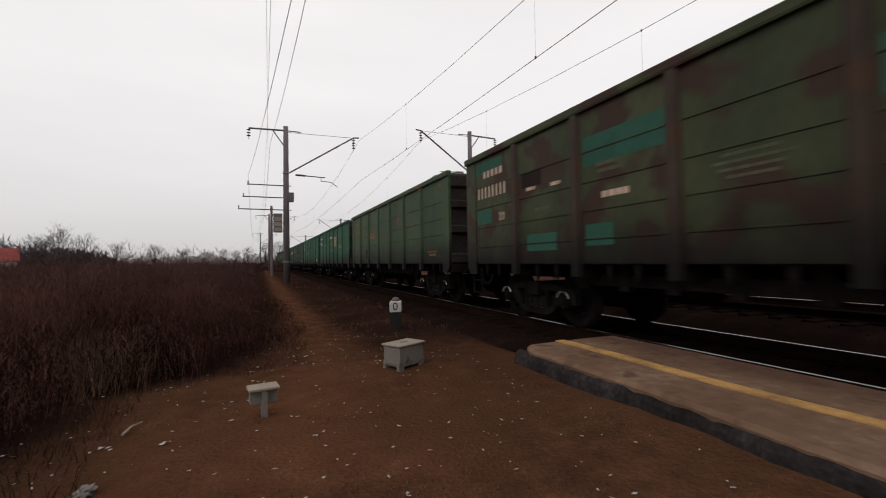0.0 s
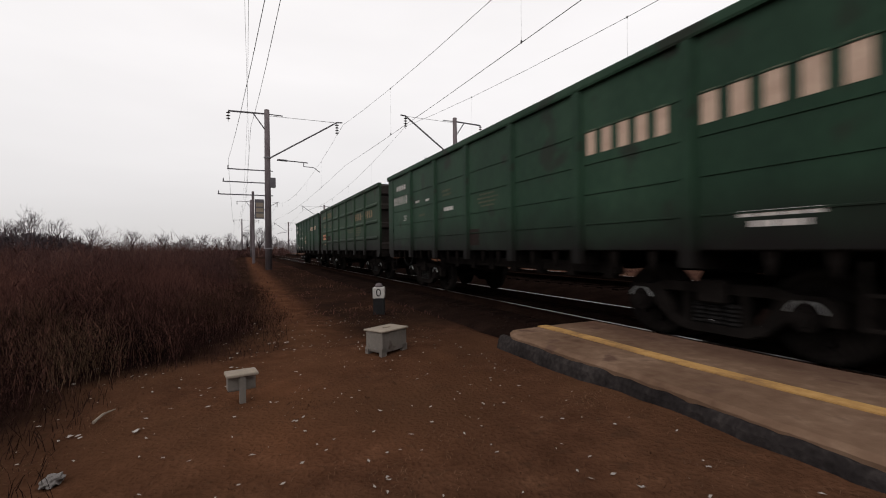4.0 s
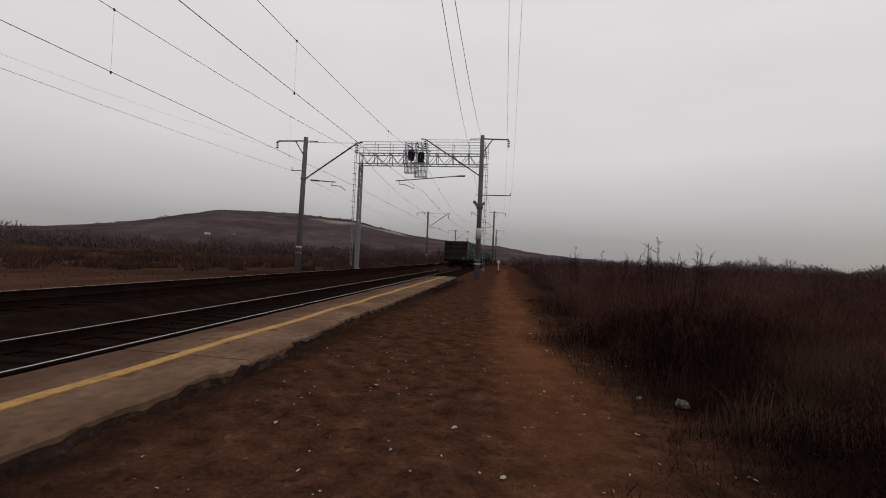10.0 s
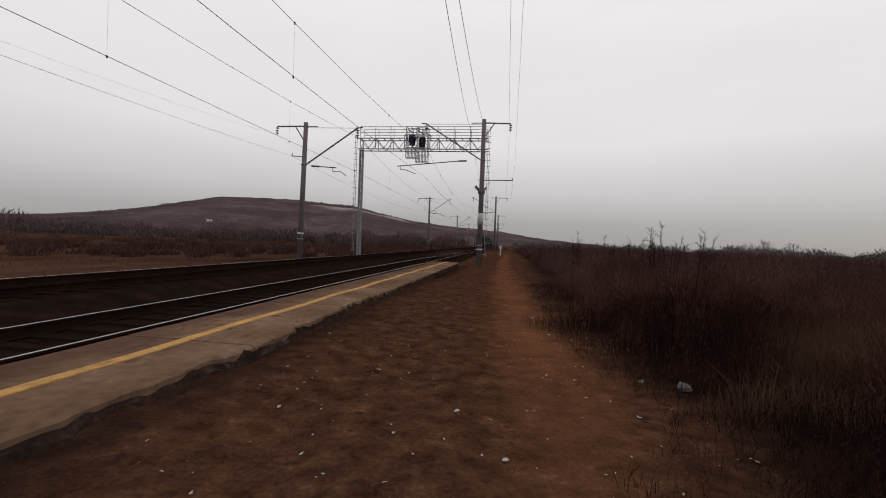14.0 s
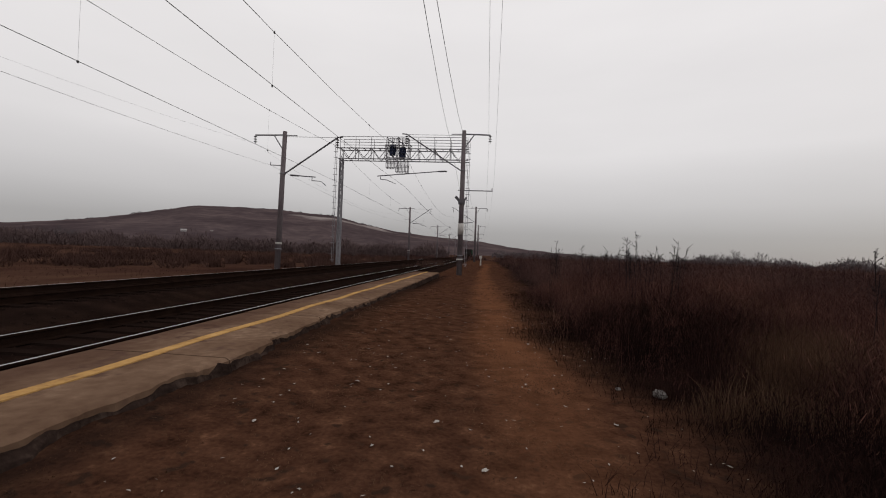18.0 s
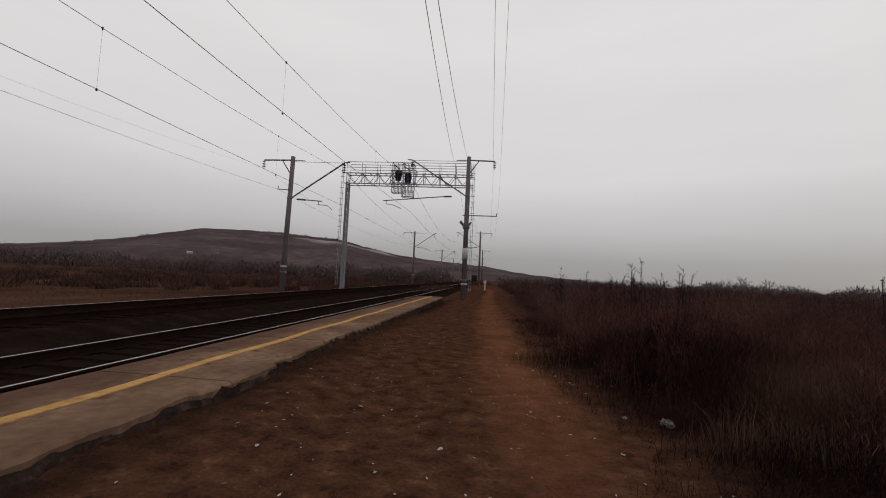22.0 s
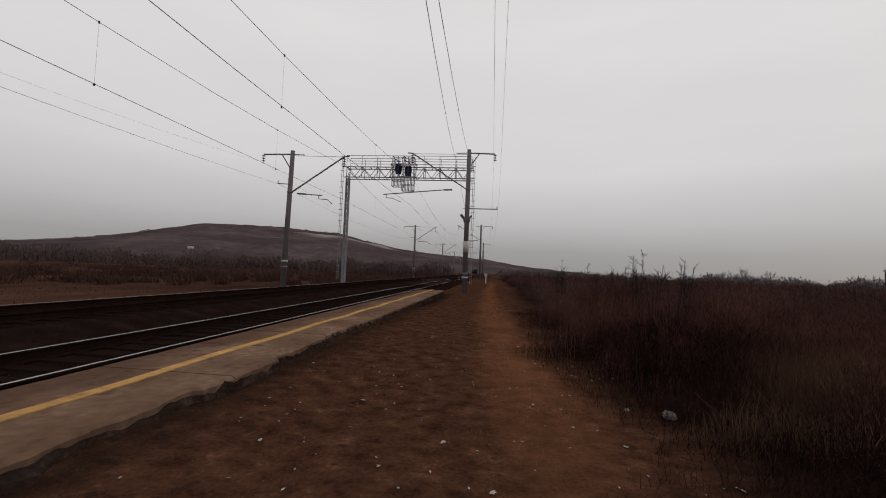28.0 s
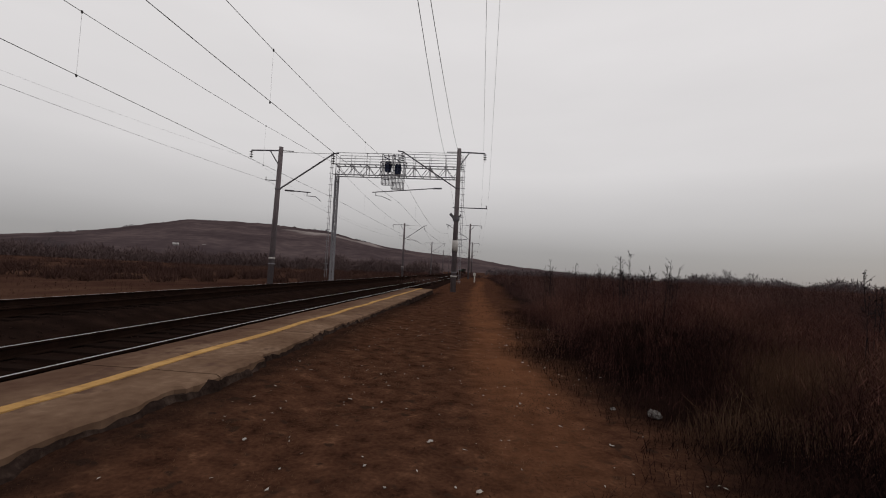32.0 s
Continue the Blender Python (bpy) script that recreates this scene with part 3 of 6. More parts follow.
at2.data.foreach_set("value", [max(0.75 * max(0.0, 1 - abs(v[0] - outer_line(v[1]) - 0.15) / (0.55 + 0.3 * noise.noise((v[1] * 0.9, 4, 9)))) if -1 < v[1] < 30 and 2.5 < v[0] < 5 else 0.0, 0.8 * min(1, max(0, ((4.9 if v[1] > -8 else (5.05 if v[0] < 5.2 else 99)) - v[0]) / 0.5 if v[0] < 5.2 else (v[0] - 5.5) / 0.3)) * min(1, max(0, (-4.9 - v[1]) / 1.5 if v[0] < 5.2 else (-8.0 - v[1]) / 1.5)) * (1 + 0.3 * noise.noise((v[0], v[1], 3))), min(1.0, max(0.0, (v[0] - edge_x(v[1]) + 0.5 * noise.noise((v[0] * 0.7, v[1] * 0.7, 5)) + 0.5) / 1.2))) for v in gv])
an = nt.nodes.new("ShaderNodeAttribute")
an.attribute_name = "leaf_mould"
mm = nt.nodes.new("ShaderNodeMix")
mm.data_type = "RGBA"
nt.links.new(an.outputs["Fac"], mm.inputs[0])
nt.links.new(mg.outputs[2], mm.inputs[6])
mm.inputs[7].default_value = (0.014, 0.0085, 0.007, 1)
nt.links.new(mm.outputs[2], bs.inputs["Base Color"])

# the hill behind the line, by bearing to the left of the track's heading
PROFILE = [(-12, 0.4), (-7, 0.7), (-2.8, 1.2), (0.2, 1.7), (7.7, 2.25), (12.2, 2.7), (16.7, 3.57), (19.6, 4.3), (27, 4.7), (31, 4.68), (35.7, 4.5), (39, 3.7), (43.5, 2.6), (48, 1.8), (52, 1.3), (60, 1.0), (68, 1.2), (80, 3.0), (92, 4.2), (102, 4.2), (115, 3.0), (130, 1.6), (150, 0.4)]
hv, hf = [], []
BEAR = np.arange(-12, 150.1, 0.6)
for k, bear in enumerate(BEAR):
    top = float(np.interp(bear, [p[0] for p in PROFILE], [p[1] for p in PROFILE]))
    top += 0.07 * noise.noise((bear * 0.8, 0, 0)) + 0.05 * noise.noise((bear * 3, 5, 0))
    a = radians(bear)
    for j in range(17):
        q = j / 16
        dist = 700 + 700 * q
        h = math.tan(radians(top)) * 1400 * (q ** 0.8) + 1.4
        if 0 < j < 15:
            h += 5 * noise.noise((bear * 0.3, q * 5, 2))
        hv.append((6 - dist * math.sin(a), dist * math.cos(a), h if j else -4))
for k in range(len(BEAR) - 1):
    for j in range(16):
        hf.append((k * 17 + j, (k + 1) * 17 + j, (k + 1) * 17 + j + 1, k * 17 + j + 1))
hill = sheet("hill", hv, hf, M["hill"], "long wooded hill with a bare clearing near its crest", "hill")
for p in hill.data.polygons:
    p.use_smooth = True
clear = []
for k, bear in enumerate(BEAR):
    for j in range(17):
        mid = 11.7 + 0.1 * (21 - bear)
        v = max(0.0, 1 - abs(j - mid) / 2.4) * max(0.0, min(1.0, (bear - 10) / 4, (27 - bear) / 4))
        v = max(v, 0.6 * max(0.0, 1 - abs(j - 12.5) / 1.5) * max(0.0, min(1.0, (bear - 1) / 2, (12 - bear) / 2)) * (noise.noise((bear, 2, 2)) > 0))
        clear.append(v)
hill.data.attributes.new("clearing", "FLOAT", "POINT").data.foreach_set("value", clear)
nt = M["hill"].node_tree
bs = nt.nodes["Principled BSDF"]
at = nt.nodes.new("ShaderNodeAttribute")
at.attribute_name = "clearing"
nz = nt.nodes.new("ShaderNodeTexNoise")
nz.inputs["Scale"].default_value = 0.02
nz.inputs["Detail"].default_value = 6
mu = nt.nodes.new("ShaderNodeMath")
mu.operation = "MULTIPLY"
mr = nt.nodes.new("ShaderNodeMapRange")
mr.inputs["From Min"].default_value = 0.12
mr.inputs["From Max"].default_value = 0.40
mx = nt.nodes.new("ShaderNodeMix")
mx.data_type = "RGBA"
tc = nt.nodes.new("ShaderNodeTexCoord")
nt.links.new(tc.outputs["Object"], nz.inputs["Vector"])
nt.links.new(at.outputs["Fac"], mu.inputs[0])
nt.links.new(nz.outputs[0], mu.inputs[1])
nt.links.new(mu.outputs[0], mr.inputs["Value"])
nt.links.new(mr.outputs[0], mx.inputs[0])
nt.links.new(bs.inputs["Base Color"].links[0].from_socket, mx.inputs[6])
mx.inputs[7].default_value = (0.24, 0.205, 0.195, 1)
nt.links.new(mx.outputs[2], bs.inputs["Base Color"])

# ---- ballast bed, rails and sleepers ----
S_NEAR = list(np.arange(-40, 60.1, 1.0))
S_ALL = [-220, -190, -160, -140, -120, -100, -90, -80, -70, -60, -50] + S_NEAR + [70, 80, 95, 110, 130, 150, 180, 220, 270, 330, 400]
cross = [(-8.8, -0.8), (-7.4, -0.15), (-6.2, 0.05), (-5.5, 0.06), (-4.1, 0.05), (-2.7, 0.05), (-2.3, -0.02), (-1.9, -0.14), (-1.5, -0.2), (-1.2, -0.19), (0, -0.2), (1.2, -0.19), (1.55, -0.2), (1.9, -0.26), (2.6, -0.5)]
bv = []
for s in S_ALL:
    for off, z in cross:
        x, y, _ = along(s, off, 0)
        bv.append((x, y, z + 0.025 * noise.noise((off * 2, s * 0.7, 0))))
nb = len(cross)
bf = [(j * nb + i, j * nb + i + 1, (j + 1) * nb + i + 1, (j + 1) * nb + i) for j in range(len(S_ALL) - 1) for i in range(nb - 1)]
sheet("ballast_bed", bv, bf, M["ballast"], "oil-blackened ballast bed under two tracks", "ballast")

RAIL_OUT = [(-0.075, -0.18), (0.075, -0.18), (0.075, -0.165), (0.012, -0.145), (0.012, -0.045), (0.036, -0.035), (0.036, -0.008), (0.020, 0.0), (-0.020, 0.0), (-0.036, -0.008), (-0.036, -0.035), (-0.012, -0.045), (-0.012, -0.145), (-0.075, -0.165)]


def rail_mesh(off, lift, bright=True):
    m = Mesh()
    n = len(RAIL_OUT)
    vs = []
    for s in S_ALL:
        for a, b in RAIL_OUT:
            vs.append(along(s, off + a, b + lift))
    fs, top = [], []
    for j in range(len(S_ALL) - 1):
        for i in range(n):
            k = (i + 1) % n
            fs.append((j * n + i, j * n + k, (j + 1) * n + k, (j + 1) * n + i))
            top.append(i == 7)
    me = m.add(vs, fs).data("rail", M["rust"])
    me.materials.append(M["railtop"])
    for p, t in zip(me.polygons, top):
        p.material_index = 1 if t and bright else 0
    return me


TRACKS = []
for off, lift, label in ((0.0, 0.0, "worn railway track with polished rails on dark ballast"), (TRACK2, RAISE2, "second railway track beyond the first on dark ballast")):
    tr = thing("railway_track", label, "track", kind="structure")
    for side in (-0.796, 0.796):
        part("rail", rail_mesh(off + side, lift, not (off < -2 and side > 0)), None, tr)
    TRACKS.append((tr, off, lift))

# ---- platform ----
PLAT_Y0, PLAT_Y1, PLAT_Z = -4.35, 26.6, 0.2
rng = random.Random(5)


def outer(y):
    """The ragged outer edge of the platform's top."""
    rough = 0.55 if y < 1.2 else 1.0
    x = outer_line(y) + rough * (0.03 * noise.noise((y * 0.5, 0, 7)) + 0.05 * noise.noise((y * 1.7, 3, 7)) + 0.035 * noise.noise((y * 6, 3, 1))) + 0.014 * noise.noise((y * 17, 3, 1))
    if 3.9 < y < 5.4:
        x += 0.08
    if 1.25 < y < 1.6:
        x -= 0.10
    if 7.2 < y < 9.0:
        x -= 0.07
    return x


platform = thing("platform", "low worn concrete platform with a yellow line and a crumbling edge", "platform", kind="structure")
slab_ys = [PLAT_Y0, 1.42, 4.4, 7.4, 10.4, 13.4, 16.4, 19.4, 22.4, 24.5, PLAT_Y1]
for y0, y1 in zip(slab_ys, slab_ys[1:]):
    ys = list(np.linspace(y0 + 0.012, y1 - 0.012, max(8, int((y1 - y0) / 0.05))))
    vs, fs = [], []
    tilt = rng.uniform(-0.006, 0.006)
    for y in ys:
        xo = outer(y)
        xi = 1.72 + 0.015 * noise.noise((y * 2, 9, 0))
        if y0 == PLAT_Y0:
            xo -= max(0, 0.12 - (y - y0) * 0.5)
        for x, z in ((xi, -0.3), (xi, PLAT_Z - 0.02), (xi + 0.02, PLAT_Z), (0.6 * xi + 0.4 * xo, PLAT_Z + 0.004), (0.25 * xi + 0.75 * xo, PLAT_Z), (xo - 0.05, PLAT_Z - 0.004), (xo, PLAT_Z - 0.03), (xo - 0.02, -0.3)):
            vs.append((x, y, z + tilt * (0 if z < 0 else 1) + (0.004 * noise.noise((x * 3, y * 3, 4)) if z > 0 else 0)))
    n = 8
    for j in range(len(ys) - 1):
        for i in range(n):
            k = (i + 1) % n
            fs.append((j * n + i, j * n + k, (j + 1) * n + k, (j + 1) * n + i))
    fs += [tuple(range(n)), tuple((len(ys) - 1) * n + i for i in range(n - 1, -1, -1))]
    part("slab", Mesh().add(vs, fs), M["concrete"], platform)
for y0, y1 in zip(slab_ys, slab_ys[1:]):
    ys = list(np.linspace(y0 + 0.004, y1 - 0.004, 22))
    vs, fs = [], []
    for y in ys:
        c = 2.62 - 0.12 * min(1, max(0, (y + 1) / 4)) + 0.026 * math.sin(y * 2.0) + 0.02 * noise.noise((y * 0.6, 1, 1))
        w = 0.068 + 0.010 * noise.noise((y * 5, 2, 2))
        for x, z in ((c - w, PLAT_Z + 0.004), (c + w, PLAT_Z + 0.004), (c + w, PLAT_Z + 0.016), (c - w, PLAT_Z + 0.016)):
            vs.append((x, y, z))
    for j in range(len(ys) - 1):
        for i in range(4):
            k = (i + 1) % 4
            fs.append((j * 4 + i, j * 4 + k, (j + 1) * 4 + k, (j + 1) * 4 + i))
    fs += [(0, 1, 2, 3), tuple((len(ys) - 1) * 4 + i for i in (3, 2, 1, 0))]
    part("yellow_line", Mesh().add(vs, fs), M["yellow"], platform, "worn yellow safety line")
# dark broken asphalt kerb along the outer edge
for y0, y1 in zip(slab_ys, slab_ys[1:]):
    ys = list(np.linspace(y0, y1 - 0.01, 70))
    vs, fs = [], []
    for y in ys:
        xo = outer(y)
        w = 0.045 + 0.04 * noise.noise((y * 1.1, 5, 5)) + 0.05 * noise.noise((y * 4, 5, 9)) + 0.02 * noise.noise((y * 11, 5, 9))
        w = max(0.012, 0.045 + 0.012 * noise.noise((y * 3, 5, 5)) + 0.01 * noise.noise((y * 11, 5, 9)) if y < 1.5 else 0.6 * w + 0.09 * noise.noise((y * 2.3, 1, 9)))
        zt = PLAT_Z - (0.045 if y < 1.5 else 0.06) + (0.015 if y < 1.5 else 0.05) * noise.noise((y * 1.7, 8, 5)) + (0.02 if y < 1.5 else 0.05) * noise.noise((y * 6, 8, 5))
        for x, z in ((xo - 0.03, -0.1), (xo - 0.03, zt), (xo + 0.3 * w, zt - 0.01), (xo + 0.9 * w, zt - 0.05), (xo + w + 0.03, -0.03), (xo + w, -0.1)):
            vs.append((x, y, z + (0.012 * noise.noise((x * 8, y * 6, 2)) if z > 0 else 0)))
    n = 6
    for j in range(len(ys) - 1):
        for i in range(n):
            k = (i + 1) % n
            fs.append((j * n + i, j * n + k, (j + 1) * n + k, (j + 1) * n + i))
    fs += [tuple(range(n)), tuple((len(ys) - 1) * n + i for i in range(n - 1, -1, -1))]
    part("kerb", Mesh().add(vs, fs), M["asphalt" if y0 < 1 else "crumble"], platform, "dark broken asphalt edging")

# ---- catenary poles ----


def insulators(m, top, n=3, step=0.17, r=0.12):
    x, y, z = top
    for k in range(n):
        zz = z - 0.12 - k * step
        m.lathe([(0.03, 0.05), (r, 0.0), (r * 0.9, -0.02), (0.03, -0.03)], 9, "z", (x, y, zz))
    m.rod((x, y, z), (x, y, z - 0.15 - n * step), 0.014, n=5)
    return m


def catenary_pole(name, side, height, label, base=0.0, out_arm=2.1, reach=4.2, extra=0, long_arm=False):
    """A tapered concrete pole; side=-1 reaches its bracket towards -x. Origin at its foot, z from the rail."""
    t = thing(name, label, "pole", group="catenary poles along the line")
    part("shaft", Mesh().rod((0, 0, base), (0, 0, height), 0.205, 0.145, 14), M["pole"], t, smooth=True)
    top = height - 0.25
    part("feeder_arm", Mesh().beam((0, 0, top), (-side * out_arm, 0, top - 0.06), 0.08).beam((-side * 0.12, 0, top - 0.95), (-side * 0.75, 0, top - 0.05), 0.06).beam((0, 0, top), (side * 0.9, 0, top - 0.02), 0.05), M["steel"], t)
    part("insulator", insulators(Mesh(), (-side * out_arm, 0, top - 0.05), 3), M["insul"], t)
    part("bracket", Mesh().beam((0, 0, height - 3.0), (side * reach, 0, height - 0.3), 0.08).beam((side * reach, 0, height - 0.3), (side * (reach + 0.35), 0, height - 0.27), 0.07), M["steel"], t)
    part("tie_rod", Mesh().rod((side * 0.1, 0, height - 0.35), (side * reach, 0, height - 0.32), 0.014, n=5), M["steel"], t)
    part("insulator", insulators(Mesh(), (side * reach, 0, height - 0.35), 4), M["insul"], t)
    zr = height - 3.0
    first, end, tip = (1.15, 6.3, 4.9) if long_arm else (0.55, 2.35, 3.1)
    fall = 0.42 if long_arm else 0.05
    part("register_arm", Mesh().rod((side * first, 0, zr + 0.02), (side * (first + 0.6), 0, zr), 0.06, n=8).rod((side * (first + 0.6), 0, zr), (side * end, 0, zr - fall), 0.035, n=6)
         .rod((side * (end - 0.25), 0, zr - fall), (side * (end - 0.25), 0, zr - fall - 0.26), 0.022, n=5).rod((side * (end - 0.25), 0, zr - fall - 0.24), (side * (end + tip) / 2, 0, zr - fall - 0.27), 0.024, n=5).rod((side * (end + tip) / 2, 0, zr - fall - 0.27), (side * tip, 0, zr - fall - 0.55), 0.024, n=5), M["steel"], t)
    if side > 0:
        part("side_arm", Mesh().beam((0, 0, height - 2.35), (-0.95, 0, height - 2.33), 0.05).rod((-0.9, 0, height - 2.3), (-0.9, 0, height - 2.12), 0.025, n=6), M["steel"], t)
    part("clamp", Mesh().lathe([(0.21, -0.03), (0.21, 0.03)], 14, "z", (0, 0, height - 2.9)), M["truss"], t)
    part("clamp", Mesh().lathe([(0.23, -0.03), (0.23, 0.03)], 14, "z", (0, 0, 1.3)), M["truss"], t)
    for k in range(extra):
        zz = 6.0 - 0.75 * k
        ln = 2.2 + 0.25 * k
        part("signal_line_arm", Mesh().beam((0, 0, zz), (-side * ln, 0, zz), 0.06).rod((-side * (ln - 0.05), 0, zz), (-side * (ln - 0.05), 0, zz + 0.2), 0.03, n=6).beam((0, 0, zz), (side * 0.3, 0, zz), 0.05), M["steel"], t)
    return t


POLES_R = {31.0: 10.35, 80.0: 10.3, 130.0: 10.3, 180.0: 10.3, 230.0: 10.3, -28.0: 9.7, -80.0: 9.8, -130.0: 9.8}
POLES_L = {28.1: 9.35, 78.0: 9.7, 128.0: 9.7, 178.0: 9.7, 228.0: 9.7, -27.4: 10.5, -79.0: 9.2, -130.0: 9.2}
for y, h in POLES_R.items():
    p = catenary_pole("catenary_pole", -1, h, "tapered grey concrete catenary pole beside the track with brackets", -0.3, extra=3 if y == -28.0 else (1 if y == 31.0 else 0), long_arm=y == 31.0, out_arm=1.9 if y == 31.0 else 2.1)
    x = along(y, 4.6 if y == -28.0 else 4.25, 0)
    p.matrix_basis = pose(x[0], x[1], 0)
    if y == 31.0:
        part("white_band", Mesh().lathe([(0.215, 2.8), (0.212, 3.6)], 14), M["white"], p, "white painted band", smooth=True)
        part("ground_band", Mesh().lathe([(0.225, 0.95), (0.225, 1.05)], 14), M["white"], p, "narrow white painted ring", smooth=True)
        part("stay_collar", Mesh().beam((-0.45, 0, 5.55), (-0.1, 0, 5.15), 0.16, 0.2).beam((0.1, 0, 5.2), (0.35, 0, 5.5), 0.12).lathe([(0.24, 5.0), (0.26, 5.15), (0.24, 5.3)], 12), M["steel"], p)
    if y == -28.0:
        part("lamp_box", Mesh().box(-0.45, -0.1, -0.12, 0.12, 5.0, 5.6, 0.03), M["steel"], p)
for y, h in POLES_L.items():
    p = catenary_pole("catenary_pole", 1, h, "tapered grey concrete catenary pole on the far side of the tracks", -0.9, reach=3.75)
    x = along(y, TRACK2 - 3.75, 0)
    p.matrix_basis = pose(x[0] - (0.19 if y == 28.1 else 0), x[1], 0, 0, 1.1 if y == 28.1 else 0, 0)
    part("ground_band", Mesh().lathe([(0.212, 1.62), (0.212, 1.74)], 14), M["white"], p, "narrow white painted ring", smooth=True)

p = catenary_pole("catenary_pole", 1, 8.6, "slim concrete line pole standing beyond the bank", -0.4, out_arm=0.6, reach=1.6)
p.matrix_basis = pose(-12.8, -72.6, 0)

# ---- wires ----


def span_points(pts, sag, n=10):
    out = []
    for a, b in zip(pts, pts[1:]):
        for k in range(n):
            q = k / n
            p = Vector(a).lerp(Vector(b), q)
            p.z -= sag * 4 * q * (1 - q)
            out.append(p)
    return out + [Vector(pts[-1])]


def wire(name, pts, r, label, sag=0.0, n=10):
    m = Mesh()
    vs = []
    for p in span_points(pts, sag, n):
        for k in range(5):
            q = 2 * math.pi * k / 5
            vs.append((p.x + r * math.cos(q), p.y, p.z + r * math.sin(q)))
    m.add(vs, [(j * 5 + k, j * 5 + (k + 1) % 5, j * 5 + 5 + (k + 1) % 5, j * 5 + 5 + k) for j in range(len(vs) // 5 - 1) for k in range(5)])
    ob = new(name, m.data(name, M["wire"]))
    return tagged(ob, label, "wire", group="overhead wires")


R_KEYS, L_KEYS = sorted(POLES_R), sorted(POLES_L)
for keys, offs, hs, sag in ((R_KEYS, 0.0, POLES_R, 1.55), (L_KEYS, TRACK2, POLES_L, 1.5)):
    hang = {y: (hs[y] - (0.4 if y < 0 else 1.9)) if offs == 0 else hs[y] - 1.0 for y in keys}
    low = {y: (6.65 if offs == 0 else 5.7) if y < 0 else (6.13 if offs == 0 else 5.95) for y in keys}
    mess = [along(y, offs, hang[y]) for y in keys]
    cont = [along(y, offs + (0.1 if k % 2 else -0.1), low[y]) for k, y in enumerate(keys)]
    w = wire("messenger_wire", mess, 0.008, "dark sagging messenger wire above the track", sag, 12)
    wire("contact_wire", cont, 0.0085, "dark contact wire above the track", 0.5 if offs == 0 else 0.1, 8)
    for (y0, y1) in zip(keys, keys[1:]):
        if y0 < -90 or y1 > 90:
            continue
        for k in range(1, 6):
            q = k / 6
            y = y0 + (y1 - y0) * q
            zt = hang[y0] * (1 - q) + hang[y1] * q - sag * 4 * q * (1 - q)
            zc = low[y0] * (1 - q) + low[y1] * q - (0.5 if offs == 0 else 0.1) * 4 * q * (1 - q)
            part("dropper", Mesh().rod(along(y, offs, zc), along(y, offs, max(zt, zc + 0.2)), 0.0022, n=4), M["wire"], w)
            for zz in (zc, max(zt, zc + 0.2)):
                part("clip", Mesh().lathe([(0.018, -0.035), (0.028, 0), (0.018, 0.035)], 6, "z", along(y, offs, zz)), M["wire"], w)
# offset and height at the two poles beside the platform, and beyond them
for xs_, zs_, xn, zn, sag, r in ((6.73, 6.55, 3.3, 9.63, 2.1, 0.0075), (5.5, 8.6, 4.2, 10.1, 2.3, 0.0085), (5.7, 8.8, 6.06, 9.4, 2.0, 0.005), (5.62, 7.05, 6.54, 7.02, 0.8, 0.0035)):
    wire("feeder_wire", [along(y, xs_ if y < 0 else xn, zs_ if y < 0 else zn) for y in R_KEYS], r, "dark feeder wire strung between the poles", sag, 14)
for off, z, sag, r in ((TRACK2 - 4.65, 7.0, 0.7, 0.0065), (TRACK2 - 5.85, 8.5, 1.5, 0.003)):
    wire("feeder_wire", [along(y, off, z) for y in L_KEYS], r, "dark feeder wire strung between the poles", sag, 12)

# ---- signal gantry ----
GY = 37.0
gantry = thing("signal_gantry", "grey steel lattice signal bridge across both tracks with caged signals", "signal gantry")
GX0, GX1, GZ0, GZ1 = -6.9, 4.2, 9.42, 10.35
for x in (GX0, GX1 - 0.25):
    leg = Mesh()
    for dx in (-0.12, 0.12):
        for dy in (-0.14, 0.14):
            leg.beam((x + dx, GY + dy, -0.9), (x + dx, GY + dy, GZ0), 0.085)
    for k in range(14):
        z = 0.2 + k * 0.7
        s = 1 if k % 2 else -1
        for dy in (-0.14, 0.14):
            leg.beam((x - 0.12 * s, GY + dy, z), (x + 0.12 * s, GY + dy, z + 0.62), 0.04)
    part("leg", leg, M["truss"], gantry)
    ladder = Mesh()
    lx = x - 0.42 if x < 0 else x + 0.42
    for dx in (-0.02, 0.12):
        ladder.beam((lx + dx, GY - 0.45, 0.3), (lx + dx, GY - 0.45, GZ1 + 1.0), 0.03)
    for k in range(21):
        z = 0.5 + k * 0.5
        ladder.beam((lx - 0.16, GY - 0.45, z), (lx + 0.2, GY - 0.45, z), 0.035)
    part("ladder", ladder, M["truss"], gantry)
truss = Mesh()
for dy in (-0.45, 0.45):
    for z in (GZ0, GZ1):
        truss.beam((GX0 - 0.2, GY + dy, z), (GX1 + 0.2, GY + dy, z), 0.075)
    n = 16
    for k in range(n):
        xa, xb = GX0 + (GX1 - GX0) * k / n, GX0 + (GX1 - GX0) * (k + 1) / n
        za, zb = (GZ0, GZ1) if k % 2 else (GZ1, GZ0)
        truss.beam((xa, GY + dy, za), (xb, GY + dy, zb), 0.042)
        if k % 2 == 0:
            truss.beam((xa, GY + dy, GZ0), (xa, GY + dy, GZ1), 0.055)
for k in range(17):
    x = GX0 + (GX1 - GX0) * k / 16
    truss.beam((x, GY - 0.45, GZ1), (x, GY + 0.45, GZ1), 0.05)
part("truss", truss, M["truss"], gantry)
rail = Mesh()
